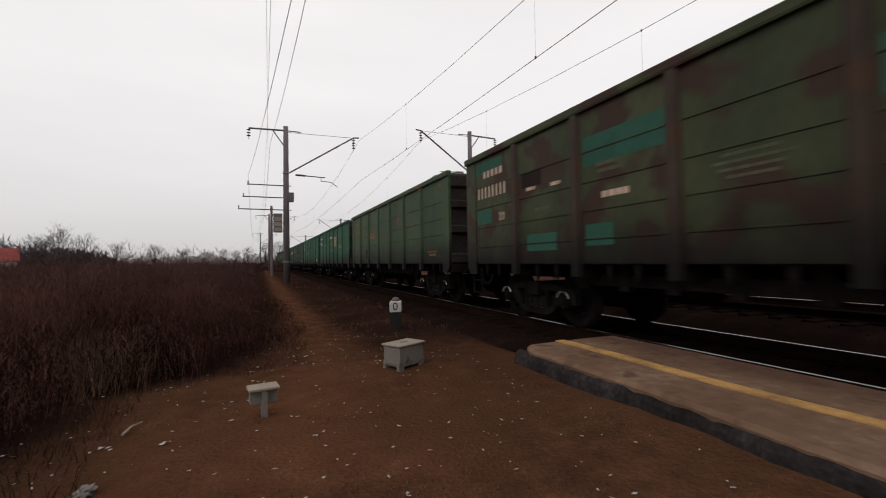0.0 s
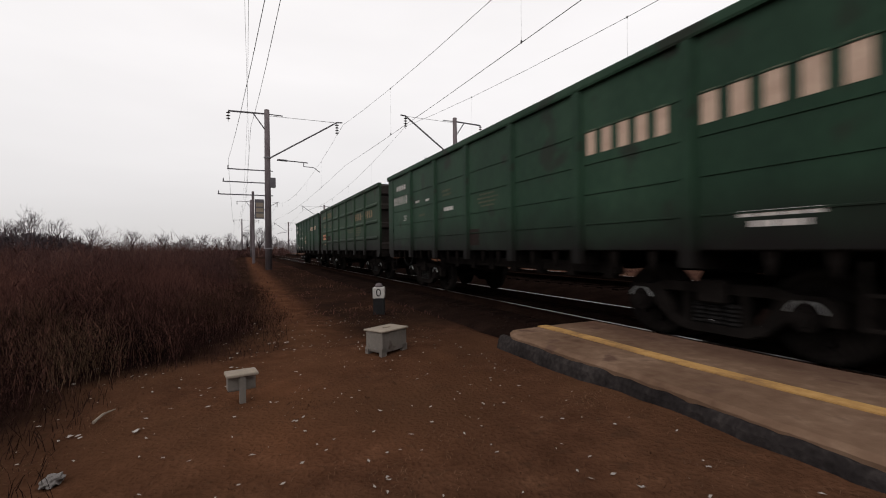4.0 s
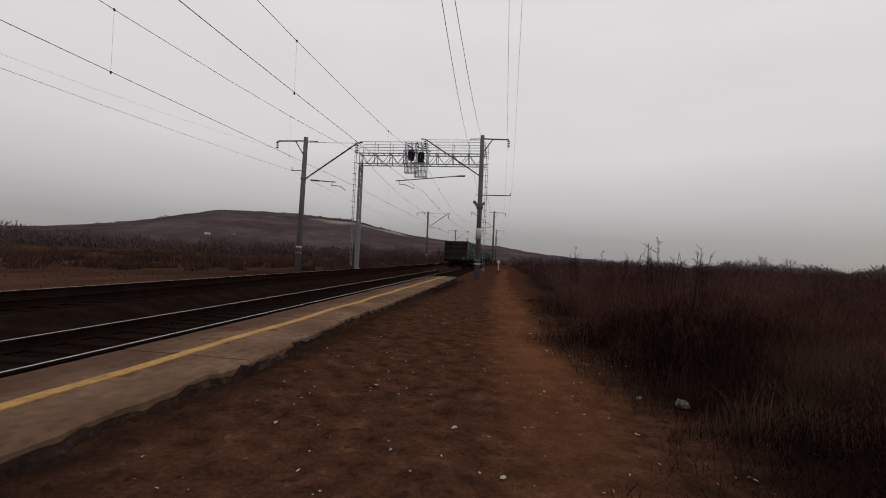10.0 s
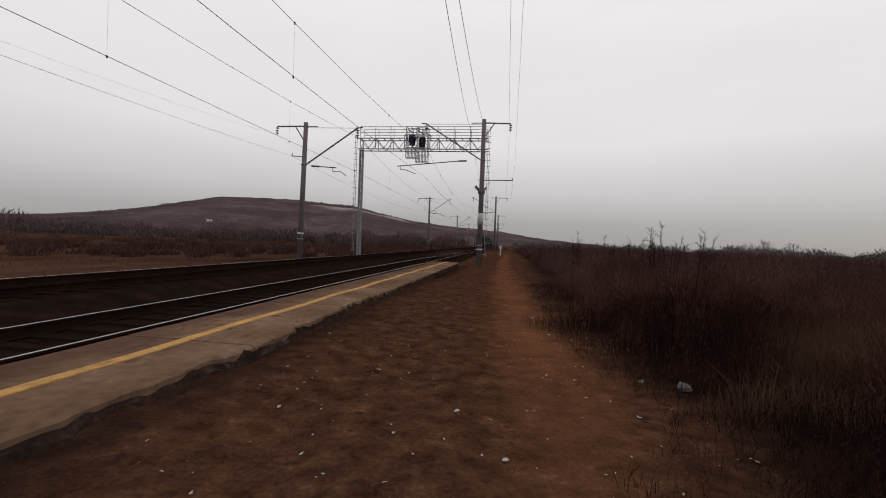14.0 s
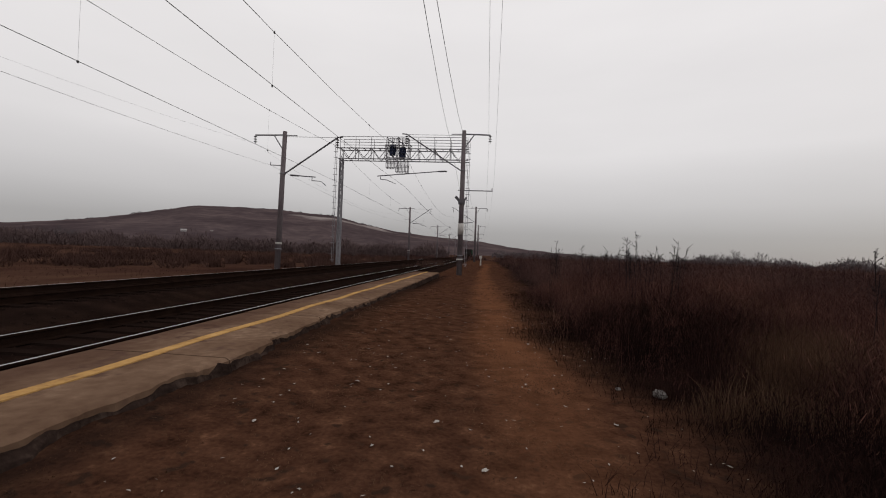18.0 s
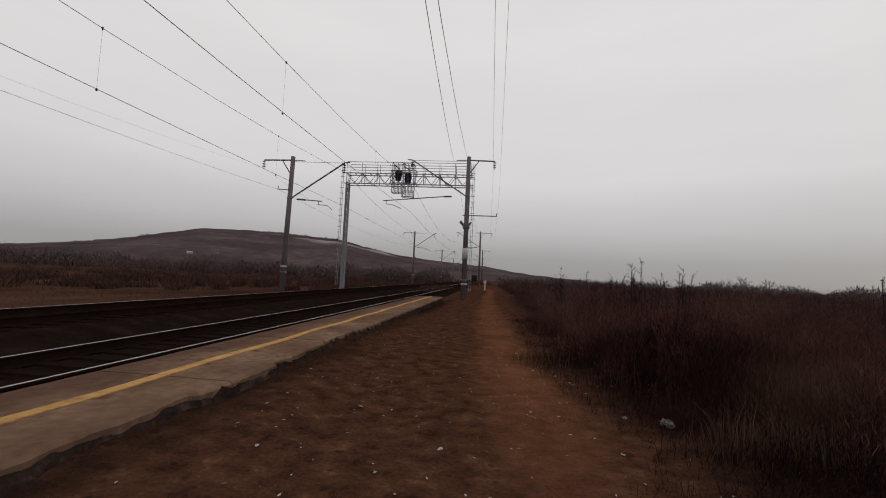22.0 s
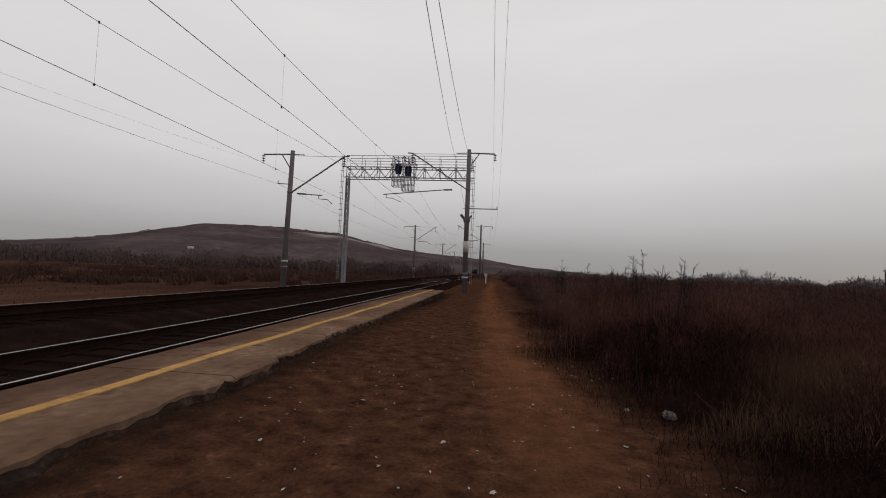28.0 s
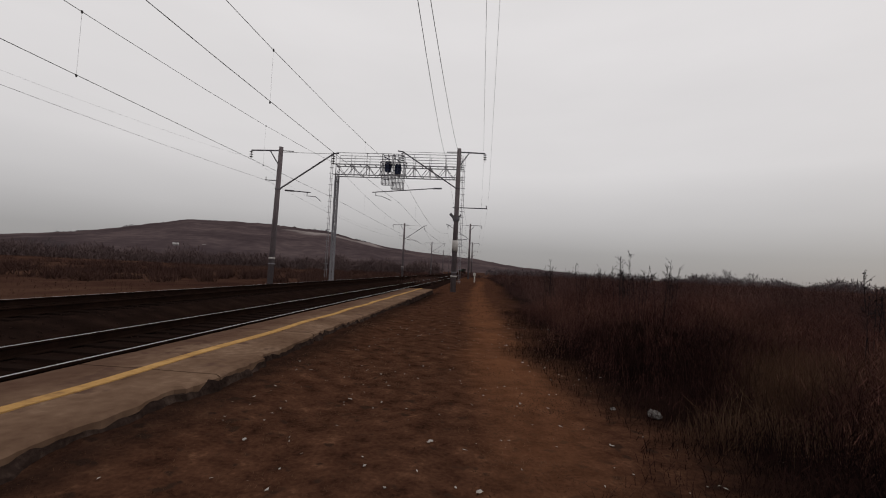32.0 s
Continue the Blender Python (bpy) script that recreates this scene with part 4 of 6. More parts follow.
for dy in (-0.5, 0.5):
    for z in (GZ1 + 0.5, GZ1 + 1.0):
        rail.rod((GX0, GY + dy, z), (GX1, GY + dy, z), 0.025, n=5)
    for k in range(9):
        x = GX0 + (GX1 - GX0) * k / 8
        rail.rod((x, GY + dy, GZ1), (x, GY + dy, GZ1 + 1.0), 0.022, n=5)
part("handrail", rail, M["truss"], gantry)
deck = Mesh()
for x in (-2.75, -0.55):
    for z in (GZ0 - 0.1, GZ1 + 0.15):
        deck.beam((x, GY - 1.05, z), (x, GY - 0.45, z), 0.06)
    deck.beam((x, GY - 1.05, GZ0 - 0.1), (x, GY - 1.05, GZ1 + 0.15), 0.06)
for z in (GZ0 - 0.1, GZ1 + 0.15):
    deck.beam((-2.75, GY - 1.05, z), (-0.55, GY - 1.05, z), 0.06)
part("signal_deck", deck, M["truss"], gantry)
for cx, zb, ztp in ((-2.12, GZ0 - 0.85, GZ1 + 0.85), (-1.25, GZ0 - 1.2, GZ1 + 0.75)):
    cage = Mesh()
    for k in range(5):
        for dy in (-1.05, -0.5):
            cage.rod((cx - 0.5 + 0.25 * k, GY + dy, zb), (cx - 0.5 + 0.25 * k, GY + dy, GZ0 if k % 2 else ztp), 0.034, n=5)
    for z in (zb, zb + 0.5, GZ0, GZ1, ztp):
        for dy in (-1.05, -0.5):
            cage.beam((cx - 0.5, GY + dy, z), (cx + 0.5, GY + dy, z), 0.045)
        for dx in (-0.5, 0.5):
            cage.beam((cx + dx, GY - 1.05, z), (cx + dx, GY - 0.5, z), 0.04)
    part("cage", cage, M["truss"], gantry)
    z0 = GZ0 - 0.05 if cx > -2 else GZ0 + 0.2
    head = Mesh().prism([(cx - 0.24, z0), (cx + 0.24, z0), (cx + 0.3, z0 + 0.7), (cx + 0.22, z0 + 0.98), (cx - 0.22, z0 + 0.98), (cx - 0.3, z0 + 0.7)], GY - 0.9, GY - 0.84, "y").box(cx - 0.17, cx + 0.17, GY - 0.84, GY - 0.58, z0 + 0.08, z0 + 0.9, 0.04)
    sg = part("signal_head", head, M["signal"], gantry, "dark blue colour-light signal with a backboard")
    for k in range(3):
        part("visor", Mesh().rod((cx, GY - 0.9, z0 + 0.2 + 0.29 * k), (cx, GY - 1.12, z0 + 0.2 + 0.29 * k), 0.11, 0.12, 12), M["signal"], sg)
    part("hood", Mesh().beam((cx - 0.35, GY - 0.95, ztp - 0.25), (cx + 0.1, GY - 0.95, ztp - 0.5), 0.3, 0.05), M["signal"], sg)

# ---- gondola wagons ----
POSTS = [-4.325, -2.595, -0.865, 0.865, 2.595, 4.325]
ENDY, SIDEX, ZLO, ZHI = 6.39, 1.50, 1.15, 3.60


def wheel_mesh():
    m = Mesh()
    for s in (-1, 1):
        prof = [(0.09, 0.66), (0.16, 0.68), (0.30, 0.72), (0.41, 0.70), (0.47, 0.715), (0.505, 0.72), (0.505, 0.745), (0.482, 0.76), (0.475, 0.85), (0.40, 0.85), (0.38, 0.80), (0.22, 0.79), (0.14, 0.83), (0.08, 0.83)]
        m.lathe([(r, s * h) for r, h in prof], 26, "x")
    m.rod((-1.05, 0, 0), (1.05, 0, 0), 0.075, n=10)
    for k in range(6):
        q = k * math.pi / 3
        for s in (-1, 1):
            m.rod((s * 0.79, 0.27 * math.cos(q), 0.27 * math.sin(q)), (s * 0.86, 0.27 * math.cos(q), 0.27 * math.sin(q)), 0.035, n=6)
    return m.data("wheelset", M["bogie"], True)


def side_frame_mesh():
    top = [(-1.16, 0.42), (-1.16, 0.62), (-1.02, 0.70), (-0.80, 0.70), (-0.62, 0.76), (0.62, 0.76), (0.80, 0.70), (1.02, 0.70), (1.16, 0.62), (1.16, 0.42), (1.06, 0.42), (1.06, 0.58), (0.80, 0.58), (0.60, 0.64), (-0.60, 0.64), (-0.80, 0.58), (-1.06, 0.58), (-1.06, 0.42)]
    bow = [(-0.80, 0.60), (-0.64, 0.62), (-0.50, 0.36), (-0.34, 0.28), (0.34, 0.28), (0.50, 0.36), (0.64, 0.62), (0.80, 0.60), (0.76, 0.44), (0.52, 0.24), (0.36, 0.18), (-0.36, 0.18), (-0.52, 0.24), (-0.76, 0.44)]
    m = Mesh()
    m.prism(top, -0.07, 0.07, "x")
    m.prism(bow, -0.066, 0.066, "x")
    for y in (-0.33, 0.33):
        m.box(-0.062, 0.062, y - 0.045, y + 0.045, 0.24, 0.70)
    return m


WHEEL = wheel_mesh()
FRAME = side_frame_mesh().data("side_frame", M["bogie"])
SPRING = Mesh().lathe([(0.0, 0.27)] + [(0.088 if k % 2 else 0.066, 0.28 + 0.024 * k) for k in range(11)] + [(0.0, 0.53)], 10, "z").data("spring", M["dark"])
BOX = Mesh().rod((-0.13, 0, 0), (0.12, 0, 0), 0.135, 0.125, 14).rod((0.12, 0, 0), (0.15, 0, 0), 0.08, 0.07, 10).data("axle_box", M["bogie"], False)
ARCS = []
for lo in (0.10, 0.58):
    arc = Mesh()
    ring = []
    for k in range(5):
        a = math.pi * (lo + 0.08 * k)
        for i in range(5):
            q = 2 * math.pi * i / 5
            r = 0.165 + 0.012 * math.cos(q)
            ring.append((0.13 + 0.012 * math.sin(q), r * math.cos(a), r * math.sin(a)))
    arc.add(ring, [(k * 5 + i, k * 5 + (i + 1) % 5, k * 5 + 5 + (i + 1) % 5, k * 5 + 5 + i) for k in range(4) for i in range(5)])
    ARCS.append(arc.data("adapter_rim", M["bright"]))
BOLSTER = Mesh().box(-1.15, 1.15, -0.17, 0.17, 0.52, 0.80, 0.03).data("bolster", M["bogie"])
POST = Mesh()
POST.add([(0, -0.11, ZLO - 0.2), (0, 0.11, ZLO - 0.2), (0.07, 0.08, ZLO - 0.2), (0.07, -0.08, ZLO - 0.2), (0, -0.10, ZHI - 0.12), (0, 0.10, ZHI - 0.12), (0.055, 0.06, ZHI - 0.12), (0.055, -0.06, ZHI - 0.12)],
         [(3, 2, 1, 0), (4, 5, 6, 7), (0, 1, 5, 4), (1, 2, 6, 5), (2, 3, 7, 6), (3, 0, 4, 7)])
BRACKET = Mesh().prism([(-0.06, ZLO + 0.02), (0.06, ZLO + 0.02), (0.045, ZLO - 0.12), (0.0, ZLO - 0.27), (-0.045, ZLO - 0.12)], 0.0, 0.05, "x").data("hatch_bracket", M["bogie"])
COUPLER = Mesh().box(-0.11, 0.11, 0, 0.52, -0.12, 0.10, 0.02).box(-0.2, 0.16, 0.42, 0.66, -0.17, 0.17, 0.04).box(0.05, 0.2, 0.6, 0.78, -0.15, 0.15, 0.04).box(-0.2, -0.08, 0.6, 0.72, -0.14, 0.14, 0.03).box(-0.22, 0.22, -0.06, 0.03, -0.2, 0.22, 0.03).data("coupler", M["bogie"])
HOSE = Mesh()
hose_v = []
for k in range(9):
    a = math.pi * k / 8
    for i in range(6):
        q = 2 * math.pi * i / 6
        r = 0.16 + 0.022 * math.cos(q)
        hose_v.append((0.48 - r * math.cos(a), 0.2 + 0.022 * math.sin(q), -0.05 - 2.1 * r * math.sin(a)))
HOSE.add(hose_v, [(k * 6 + i, k * 6 + (i + 1) % 6, k * 6 + 6 + (i + 1) % 6, k * 6 + 6 + i) for k in range(8) for i in range(6)])
HOSE = HOSE.data("brake_hose", M["black"])


def panel_mesh(y0, y1):
    """One side panel, outward is +x."""
    return Mesh().box(SIDEX - 0.05, SIDEX, y0, y1, ZLO, ZHI - 0.1)


def rib_mesh(y0, y1, z, ribbed, mat):
    """A pressed rib or a welded sheet seam."""
    if ribbed:
        m = Mesh().prism([(SIDEX - 0.01, z - 0.085), (SIDEX + 0.045, z - 0.03), (SIDEX + 0.045, z + 0.03), (SIDEX - 0.01, z + 0.085)], y0 + 0.22, y1 - 0.22, "y")
    else:
        m = Mesh().prism([(SIDEX - 0.01, z - 0.018), (SIDEX + 0.014, z - 0.012), (SIDEX + 0.014, z + 0.004), (SIDEX - 0.01, z + 0.008)], y0 + 0.12, y1 - 0.12, "y")
    return m.data("rib" if ribbed else "seam", mat)


MIRROR = Matrix.Diagonal((-1, 1, 1, 1))


def flipped(me):
    c = me.copy()
    c.transform(MIRROR)
    c.flip_normals()
    return c


CACHE = {}


def wagon_meshes(paint, ribbed):
    key = (paint, ribbed)
    if key in CACHE:
        return CACHE[key]
    mat = PAINT[paint]
    got = {}
    bounds = [-ENDY + 0.02] + POSTS + [ENDY - 0.02]
    got["panels"] = []
    for k, (a, b) in enumerate(zip(bounds, bounds[1:])):
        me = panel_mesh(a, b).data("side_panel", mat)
        got["panels"].append((me, flipped(me), [rib_mesh(a, b, z, ribbed, mat) for z in ((1.62, 2.22, 2.85) if ribbed else (1.52, 1.95, 2.38, 2.84))]))
    p = POST.data("side_post", PAINT.get(paint + "_post", mat))
    got["post"] = (p, flipped(p))
    chord = Mesh().prism([(SIDEX - 0.07, ZHI - 0.14), (SIDEX + 0.055, ZHI - 0.14), (SIDEX + 0.065, ZHI - 0.11), (SIDEX + 0.065, ZHI - 0.02), (SIDEX + 0.045, ZHI), (SIDEX - 0.05, ZHI), (SIDEX - 0.07, ZHI - 0.03)], -ENDY - 0.03, ENDY + 0.03, "y").data("top_chord", mat)
    got["chord"] = (chord, flipped(chord))
    corner = Mesh().box(SIDEX - 0.06, SIDEX + 0.014, -ENDY - 0.02, -ENDY + 0.42, ZLO - 0.1, ZHI - 0.14)
    corner.add([(SIDEX - 0.04, -ENDY, ZLO - 0.1), (SIDEX + 0.012, -ENDY, ZLO - 0.1), (SIDEX + 0.012, -ENDY + 0.42, ZLO - 0.1), (SIDEX - 0.04, -ENDY + 0.42, ZLO - 0.1), (SIDEX - 0.04, -ENDY + 0.12, ZLO - 0.24), (SIDEX + 0.012, -ENDY + 0.12, ZLO - 0.24), (SIDEX + 0.012, -ENDY + 0.42, ZLO - 0.24), (SIDEX - 0.04, -ENDY + 0.42, ZLO - 0.24)], [(0, 1, 2, 3), (7, 6, 5, 4), (0, 4, 5, 1), (1, 5, 6, 2), (2, 6, 7, 3), (3, 7, 4, 0)])
    c0 = corner.data("corner_post", mat)
    c1 = c0.copy()
    c1.transform(Matrix.Diagonal((1, -1, 1, 1)))
    c1.flip_normals()
    got["corners"] = (c0, flipped(c0), c1, flipped(c1))
    ew = Mesh().box(-SIDEX + 0.06, SIDEX - 0.06, -ENDY + 0.03, -ENDY + 0.07, ZLO - 0.05, ZHI - 0.12).data("end_wall", END_PAINT)
    bars = []
    for z, h in ((1.28, 0.16), (2.05, 0.13), (2.72, 0.13), (3.34, 0.22)):
        bars.append(Mesh().prism([(-ENDY + 0.04, z - h), (-ENDY - 0.05, z - h * 0.6), (-ENDY - 0.05, z + h * 0.6), (-ENDY + 0.04, z + h)], -SIDEX + 0.06, SIDEX - 0.06, "x").data("end_rib", END_PAINT))
    for x in (-0.55, 0.55):
        bars.append(Mesh().box(x - 0.06, x + 0.06, -ENDY - 0.04, -ENDY + 0.04, ZLO, 2.72).data("end_stanchion", END_PAINT))
    got["end"] = [ew] + bars
    got["end2"] = []
    for me in got["end"]:
        q = me.copy()
        q.transform(pose(0, 0, 0, 0, 0, 180))
        got["end2"].append(q)
    CACHE[key] = got
    return got


SILL = Mesh().box(-1.42, 1.42, -ENDY + 0.05, ENDY - 0.05, ZLO - 0.02, ZLO + 0.05).data("floor", M["dark"])
CSILL = Mesh().box(-0.22, 0.22, -ENDY - 0.06, ENDY + 0.06, 0.84, 1.14, 0.02).data("centre_sill", M["bogie"])
GEAR = Mesh()
for x in (-1.12, 1.12):
    GEAR.box(x - 0.05, x + 0.05, -3.05, 3.05, 0.80, 0.98, 0.01)
    for k in range(8):
        GEAR.box(x - 0.07, x + 0.07, -2.9 + 0.81 * k, -2.72 + 0.81 * k, 0.74, 1.13)
GEAR = GEAR.data("hatch_gear", M["bogie"])
CROSS = Mesh().box(-1.40, 1.40, -0.09, 0.09, 0.93, 1.14).data("cross_beam", M["bogie"])
BUFFER = Mesh().box(-1.44, 1.44, -ENDY - 0.04, -ENDY + 0.14, 0.90, 1.14, 0.02).data("end_sill", M["bogie"])
BUFFER2 = BUFFER.copy()
BUFFER2.transform(pose(0, 0, 0, 0, 0, 180))
TANK = Mesh().rod((-0.5, 0.2, 0.78), (-0.5, 1.05, 0.78), 0.17, n=14).rod((-0.5, 0.16, 0.78), (-0.5, 0.2, 0.78), 0.1, 0.17, 14).data("air_tank", M["bogie"], True)
CYL = Mesh().rod((0.62, -1.5, 0.80), (0.62, -1.0, 0.80), 0.19, n=14).rod((0.62, -1.0, 0.80), (0.62, -0.4, 0.80), 0.05, n=8).box(0.5, 0.75, -1.85, -1.6, 0.66, 0.92, 0.02).data("brake_cylinder", M["bogie"])
LADDER = Mesh()
for x in (-1.42, -1.02):
    LADDER.rod((x, -ENDY - 0.09, 0.55), (x, -ENDY - 0.09, 2.75), 0.016, n=6)
for k in range(7):
    LADDER.rod((-1.42, -ENDY - 0.09, 0.62 + 0.33 * k), (-1.02, -ENDY - 0.09, 0.62 + 0.33 * k), 0.014, n=6)
LADDER = LADDER.data("ladder", M["bogie"])
STEP = Mesh()
for x in (0.0, 0.38):
    STEP.beam((1.46, -6.2 + x, 1.05), (1.46, -6.2 + x, 0.48), 0.035)
for z in (0.5, 0.78):
    STEP.beam((1.46, -6.2, z), (1.46, -5.82, z), 0.05, 0.03)
STEP = STEP.data("step", M["bogie"])
LATCHES = [-5.6, -5.1, -3.75, -3.2, -2.0, -1.5, -0.3, 0.3, 1.4, 2.0, 3.2, 3.8, 5.1, 5.6]


def bars(parent, y, z, widths, mat, h=0.05, gap=0.03, step=None):
    """Lines of unreadable writing as plain bars, one below the other."""
    for k, w in enumerate(widths):
        zz = z - k * (step or h + gap)
        q = y - w / 2
        rb = random.Random(int(1000 * (abs(y) + z)) + k)
        while q < y + w / 2 - 0.03:
            ln = min(rb.uniform(0.06, 0.2), y + w / 2 - q)
            part("marking", Mesh().box(SIDEX + 0.0005, SIDEX + 0.004, q, q + ln, zz - h / 2, zz + h / 2), mat, parent, "faded painted marking")
            q += ln + 0.025


def glyph_bars(parent, y0, y1, z0, z1, n, mat, name="number_marking", gap=0.28, label="painted wagon number as bars"):
    """One plain upright bar for each character."""
    step = (y1 - y0) / n
    for k in range(n):
        a = y0 + k * step
        part(name, Mesh().box(SIDEX + 0.0005, SIDEX + 0.004, a, a + step * (1 - gap), z0, z1), mat, parent, label)


def name_blocks(parent, y0, y1, z0, z1, n, mat):
    """Big painted characters as plain upright blocks."""
    glyph_bars(parent, y0, y1, z0, z1, n, mat, "name_marking", 0.42, "large faded peach block of a painted name")


WHEELS = []


def wagon(label, paint, ribbed=False, wheels=True):
    t = thing("gondola_wagon", label, "freight wagon", group="freight train")
    g = wagon_meshes(paint, ribbed)
    for a, b, rib in g["panels"]:
        pn = part("side_panel", a, None, t)
        part("side_panel", b, None, t)
        for me in rib:
            part("rib" if ribbed else "seam", me, None, pn)
    for y in POSTS:
        for me, x in ((g["post"][0], SIDEX), (g["post"][1], -SIDEX)):
            o = part("side_post", me, None, t)
            o.matrix_basis = pose(x, y, 0)
    for me in g["chord"]:
        part("top_chord", me, None, t)
    for me in g["corners"]:
        part("corner_post", me, None, t)
    for me in g["end"] + g["end2"]:
        part(me.name.split(".")[0], me, None, t)
    part("floor", SILL, None, t)
    part("centre_sill", CSILL, None, t)
    part("hatch_gear", GEAR, None, t)
    part("end_sill", BUFFER, None, t)
    part("end_sill", BUFFER2, None, t)
    for y in POSTS:
        part("cross_beam", CROSS, None, t).matrix_basis = pose(0, y, 0)
    for y in LATCHES:
        part("hatch_bracket", BRACKET, None, t).matrix_basis = pose(1.40, y, 0)
    part("air_tank", TANK, None, t)
    part("brake_cylinder", CYL, None, t)
    part("ladder", LADDER, None, t)
    part("step", STEP, None, t)
    part("step", STEP, None, t).matrix_basis = pose(0, 12.0, 0)
    for s, rz in ((1, 0), (-1, 180)):
        c = part("coupler", COUPLER, None, t)
        c.matrix_basis = pose(0, s * ENDY, 1.04, 0, 0, rz)
        h = part("brake_hose", HOSE, None, t)
        h.matrix_basis = pose(0, s * ENDY, 0.98, 0, 0, rz)
    for s in (-1, 1):
        b = part("bogie", BOLSTER, None, t)
        b.matrix_basis = pose(0, s * 4.325, 0)
        for x in (-1.02, 1.02):
            part("side_frame", FRAME, None, b).matrix_basis = pose(x, 0, 0)
            for y in (-0.19, 0.0, 0.19):
                part("spring", SPRING, None, b).matrix_basis = pose(x, y, 0)
        for y in (-0.925, 0.925):
            wh = part("wheelset", WHEEL, None, b)
            wh.matrix_basis = pose(0, y, 0.4785)
            if wheels:
                WHEELS.append((wh, y))
            for x, rz in ((1.04, 0), (-1.04, 180)):
                part("axle_box", BOX, None, b).matrix_basis = pose(x, y, 0.4785, 0, 0, rz)
                for me in ARCS if x > 0 and wheels else ():
                    part("adapter_rim", me, None, b, "bright worn rim").matrix_basis = pose(x, y, 0.49, 0, 0, rz)
    return t


def company_words(t, y0, y1, z0, z1, mat):
    """Two big painted words of an operator's name, as plain upright blocks."""
    mid = y0 + (y1 - y0) * 0.44
    name_blocks(t, y0, mid, z0, z1, 5, mat)
    m = Mesh().box(SIDEX + 0.0005, SIDEX + 0.004, mid + 0.02, mid + 0.14, (z0 + z1) / 2 - 0.03, (z0 + z1) / 2 + 0.03)
    part("name_marking", m, mat, t)
    name_blocks(t, mid + 0.28, y1, z0, z1, 5, mat)


def patch(t, y0, y1, z0, z1, mat, name="paint_patch", label="repainted patch"):
    part(name, Mesh().box(SIDEX - 0.002, SIDEX + 0.0025, y0, y1, z0, z1), mat, t, label)


TRAIN = []
KINDS = [
    ("dark green steel gondola wagon with white markings and tail disc", "green", False),
    ("dull green gondola wagon with pressed ribs and an orange panel", "forest", True),
    ("dark green gondola wagon with white markings", "green", False),
    ("dull green gondola wagon with pressed ribs", "forest", True),
    ("bright green gondola wagon with clean sides", "bright", False),
    ("bright green gondola wagon with a pale shield marking", "bright", False),
    ("faded olive gondola wagon with rust stains", "olive", False),
    ("patched brown gondola wagon with teal repairs", "brown", False),
    ("faded olive gondola wagon", "olive", False),
]
for k in range(20):
    lab, paint, rib = KINDS[k] if k < len(KINDS) else KINDS[(k * 5) % 7 + 2]
    if k >= len(KINDS):
        lab = lab.split(" with ")[0] + " further up the train"
    TRAIN.append(wagon(lab, paint, rib, k < 9))

# markings on the last wagon
t = TRAIN[0]
glyph_bars(t, -5.5, -4.72, 3.08, 3.22, 7, M["letter"], "owner_marking", 0.3, "owner's letters as bars")
glyph_bars(t, -5.78, -4.55, 2.62, 2.92, 8, M["letter"], gap=0.58)
letters("capacity_marking", "20", 0.23, M["peach"], t, -4.72, 2.24, SIDEX + 0.002)
patch(t, -5.42, -4.78, 1.30, 1.62, M["tealpatch"], "service_plate", "green painted service plate")
for k, line in enumerate(("ДР 2566", "18 09 23-26", "ПРОБЕГ")):
    letters("service_marking", line, 0.11, M["letter"], t, -5.1, 1.56 - 0.1 * k, SIDEX + 0.004)
letters("load_marking", "69,5", 0.13, M["letter"], t, -3.84, 2.50, SIDEX + 0.002)
letters("unit_marking", "Т", 0.13, M["letter"], t, -3.60, 2.50, SIDEX + 0.002)
letters("volume_marking", "88м³", 0.13, M["letter"], t, -3.12, 2.48, SIDEX + 0.002)
letters("speed_marking", "120 КМ/Ч", 0.13, M["letter"], t, -3.42, 2.12, SIDEX + 0.002)
bars(t, -3.4, 2.98, [0.4], M["letter"], 0.05)
bars(t, -4.0, 1.36, [0.36], M["peach"], 0.07)
patch(t, -3.18, -2.72, 1.25, 1.70, M["brownpatch"])
letters("conformity_marking", "EAC", 0.17, M["letter"], t, -2.1, 2.92, SIDEX + 0.002)
letters("built_marking", "ПОСТРОЕН", 0.12, M["letter"], t, -2.08, 2.56, SIDEX + 0.002)
letters("built_marking", "14.04.2018", 0.12, M["letter"], t, -2.08, 2.44, SIDEX + 0.002)
letters("repair_marking", "КР", 0.11, M["letter"], t, -1.3, 2.56, SIDEX + 0.002)
letters("repair_marking", "14.04.2030", 0.11, M["letter"], t, -1.3, 2.45, SIDEX + 0.002)
mk = Mesh()
for a, b in (((-2.38, 2.24), (-1.78, 2.24)), ((-2.38, 2.0), (-1.78, 2.0)), ((-2.3, 2.18), (-2.1, 2.06)), ((-2.1, 2.18), (-2.1, 2.06)), ((-2.02, 2.12), (-1.86, 2.12)), ((-2.3, 2.06), (-1.86, 2.06)), ((-2.38, 2.24), (-2.3, 2.12)), ((-1.78, 2.24), (-1.86, 2.12)), ((-2.38, 2.0), (-2.3, 2.12)), ((-1.78, 2.0), (-1.86, 2.12))):
    mk.beam((SIDEX + 0.003, *a), (SIDEX + 0.003, *b), 0.004, 0.026)
part("maker_marking", mk, M["letter"], t, "white angular maker's emblem")
ring = Mesh()
for k in range(12):
    a, b = math.pi * k / 6, math.pi * (k + 1) / 6
    ring.beam((SIDEX + 0.003, -1.32 + 0.07 * math.cos(a), 2.08 + 0.07 * math.sin(a)), (SIDEX + 0.003, -1.32 + 0.07 * math.cos(b), 2.08 + 0.07 * math.sin(b)), 0.004, 0.025)
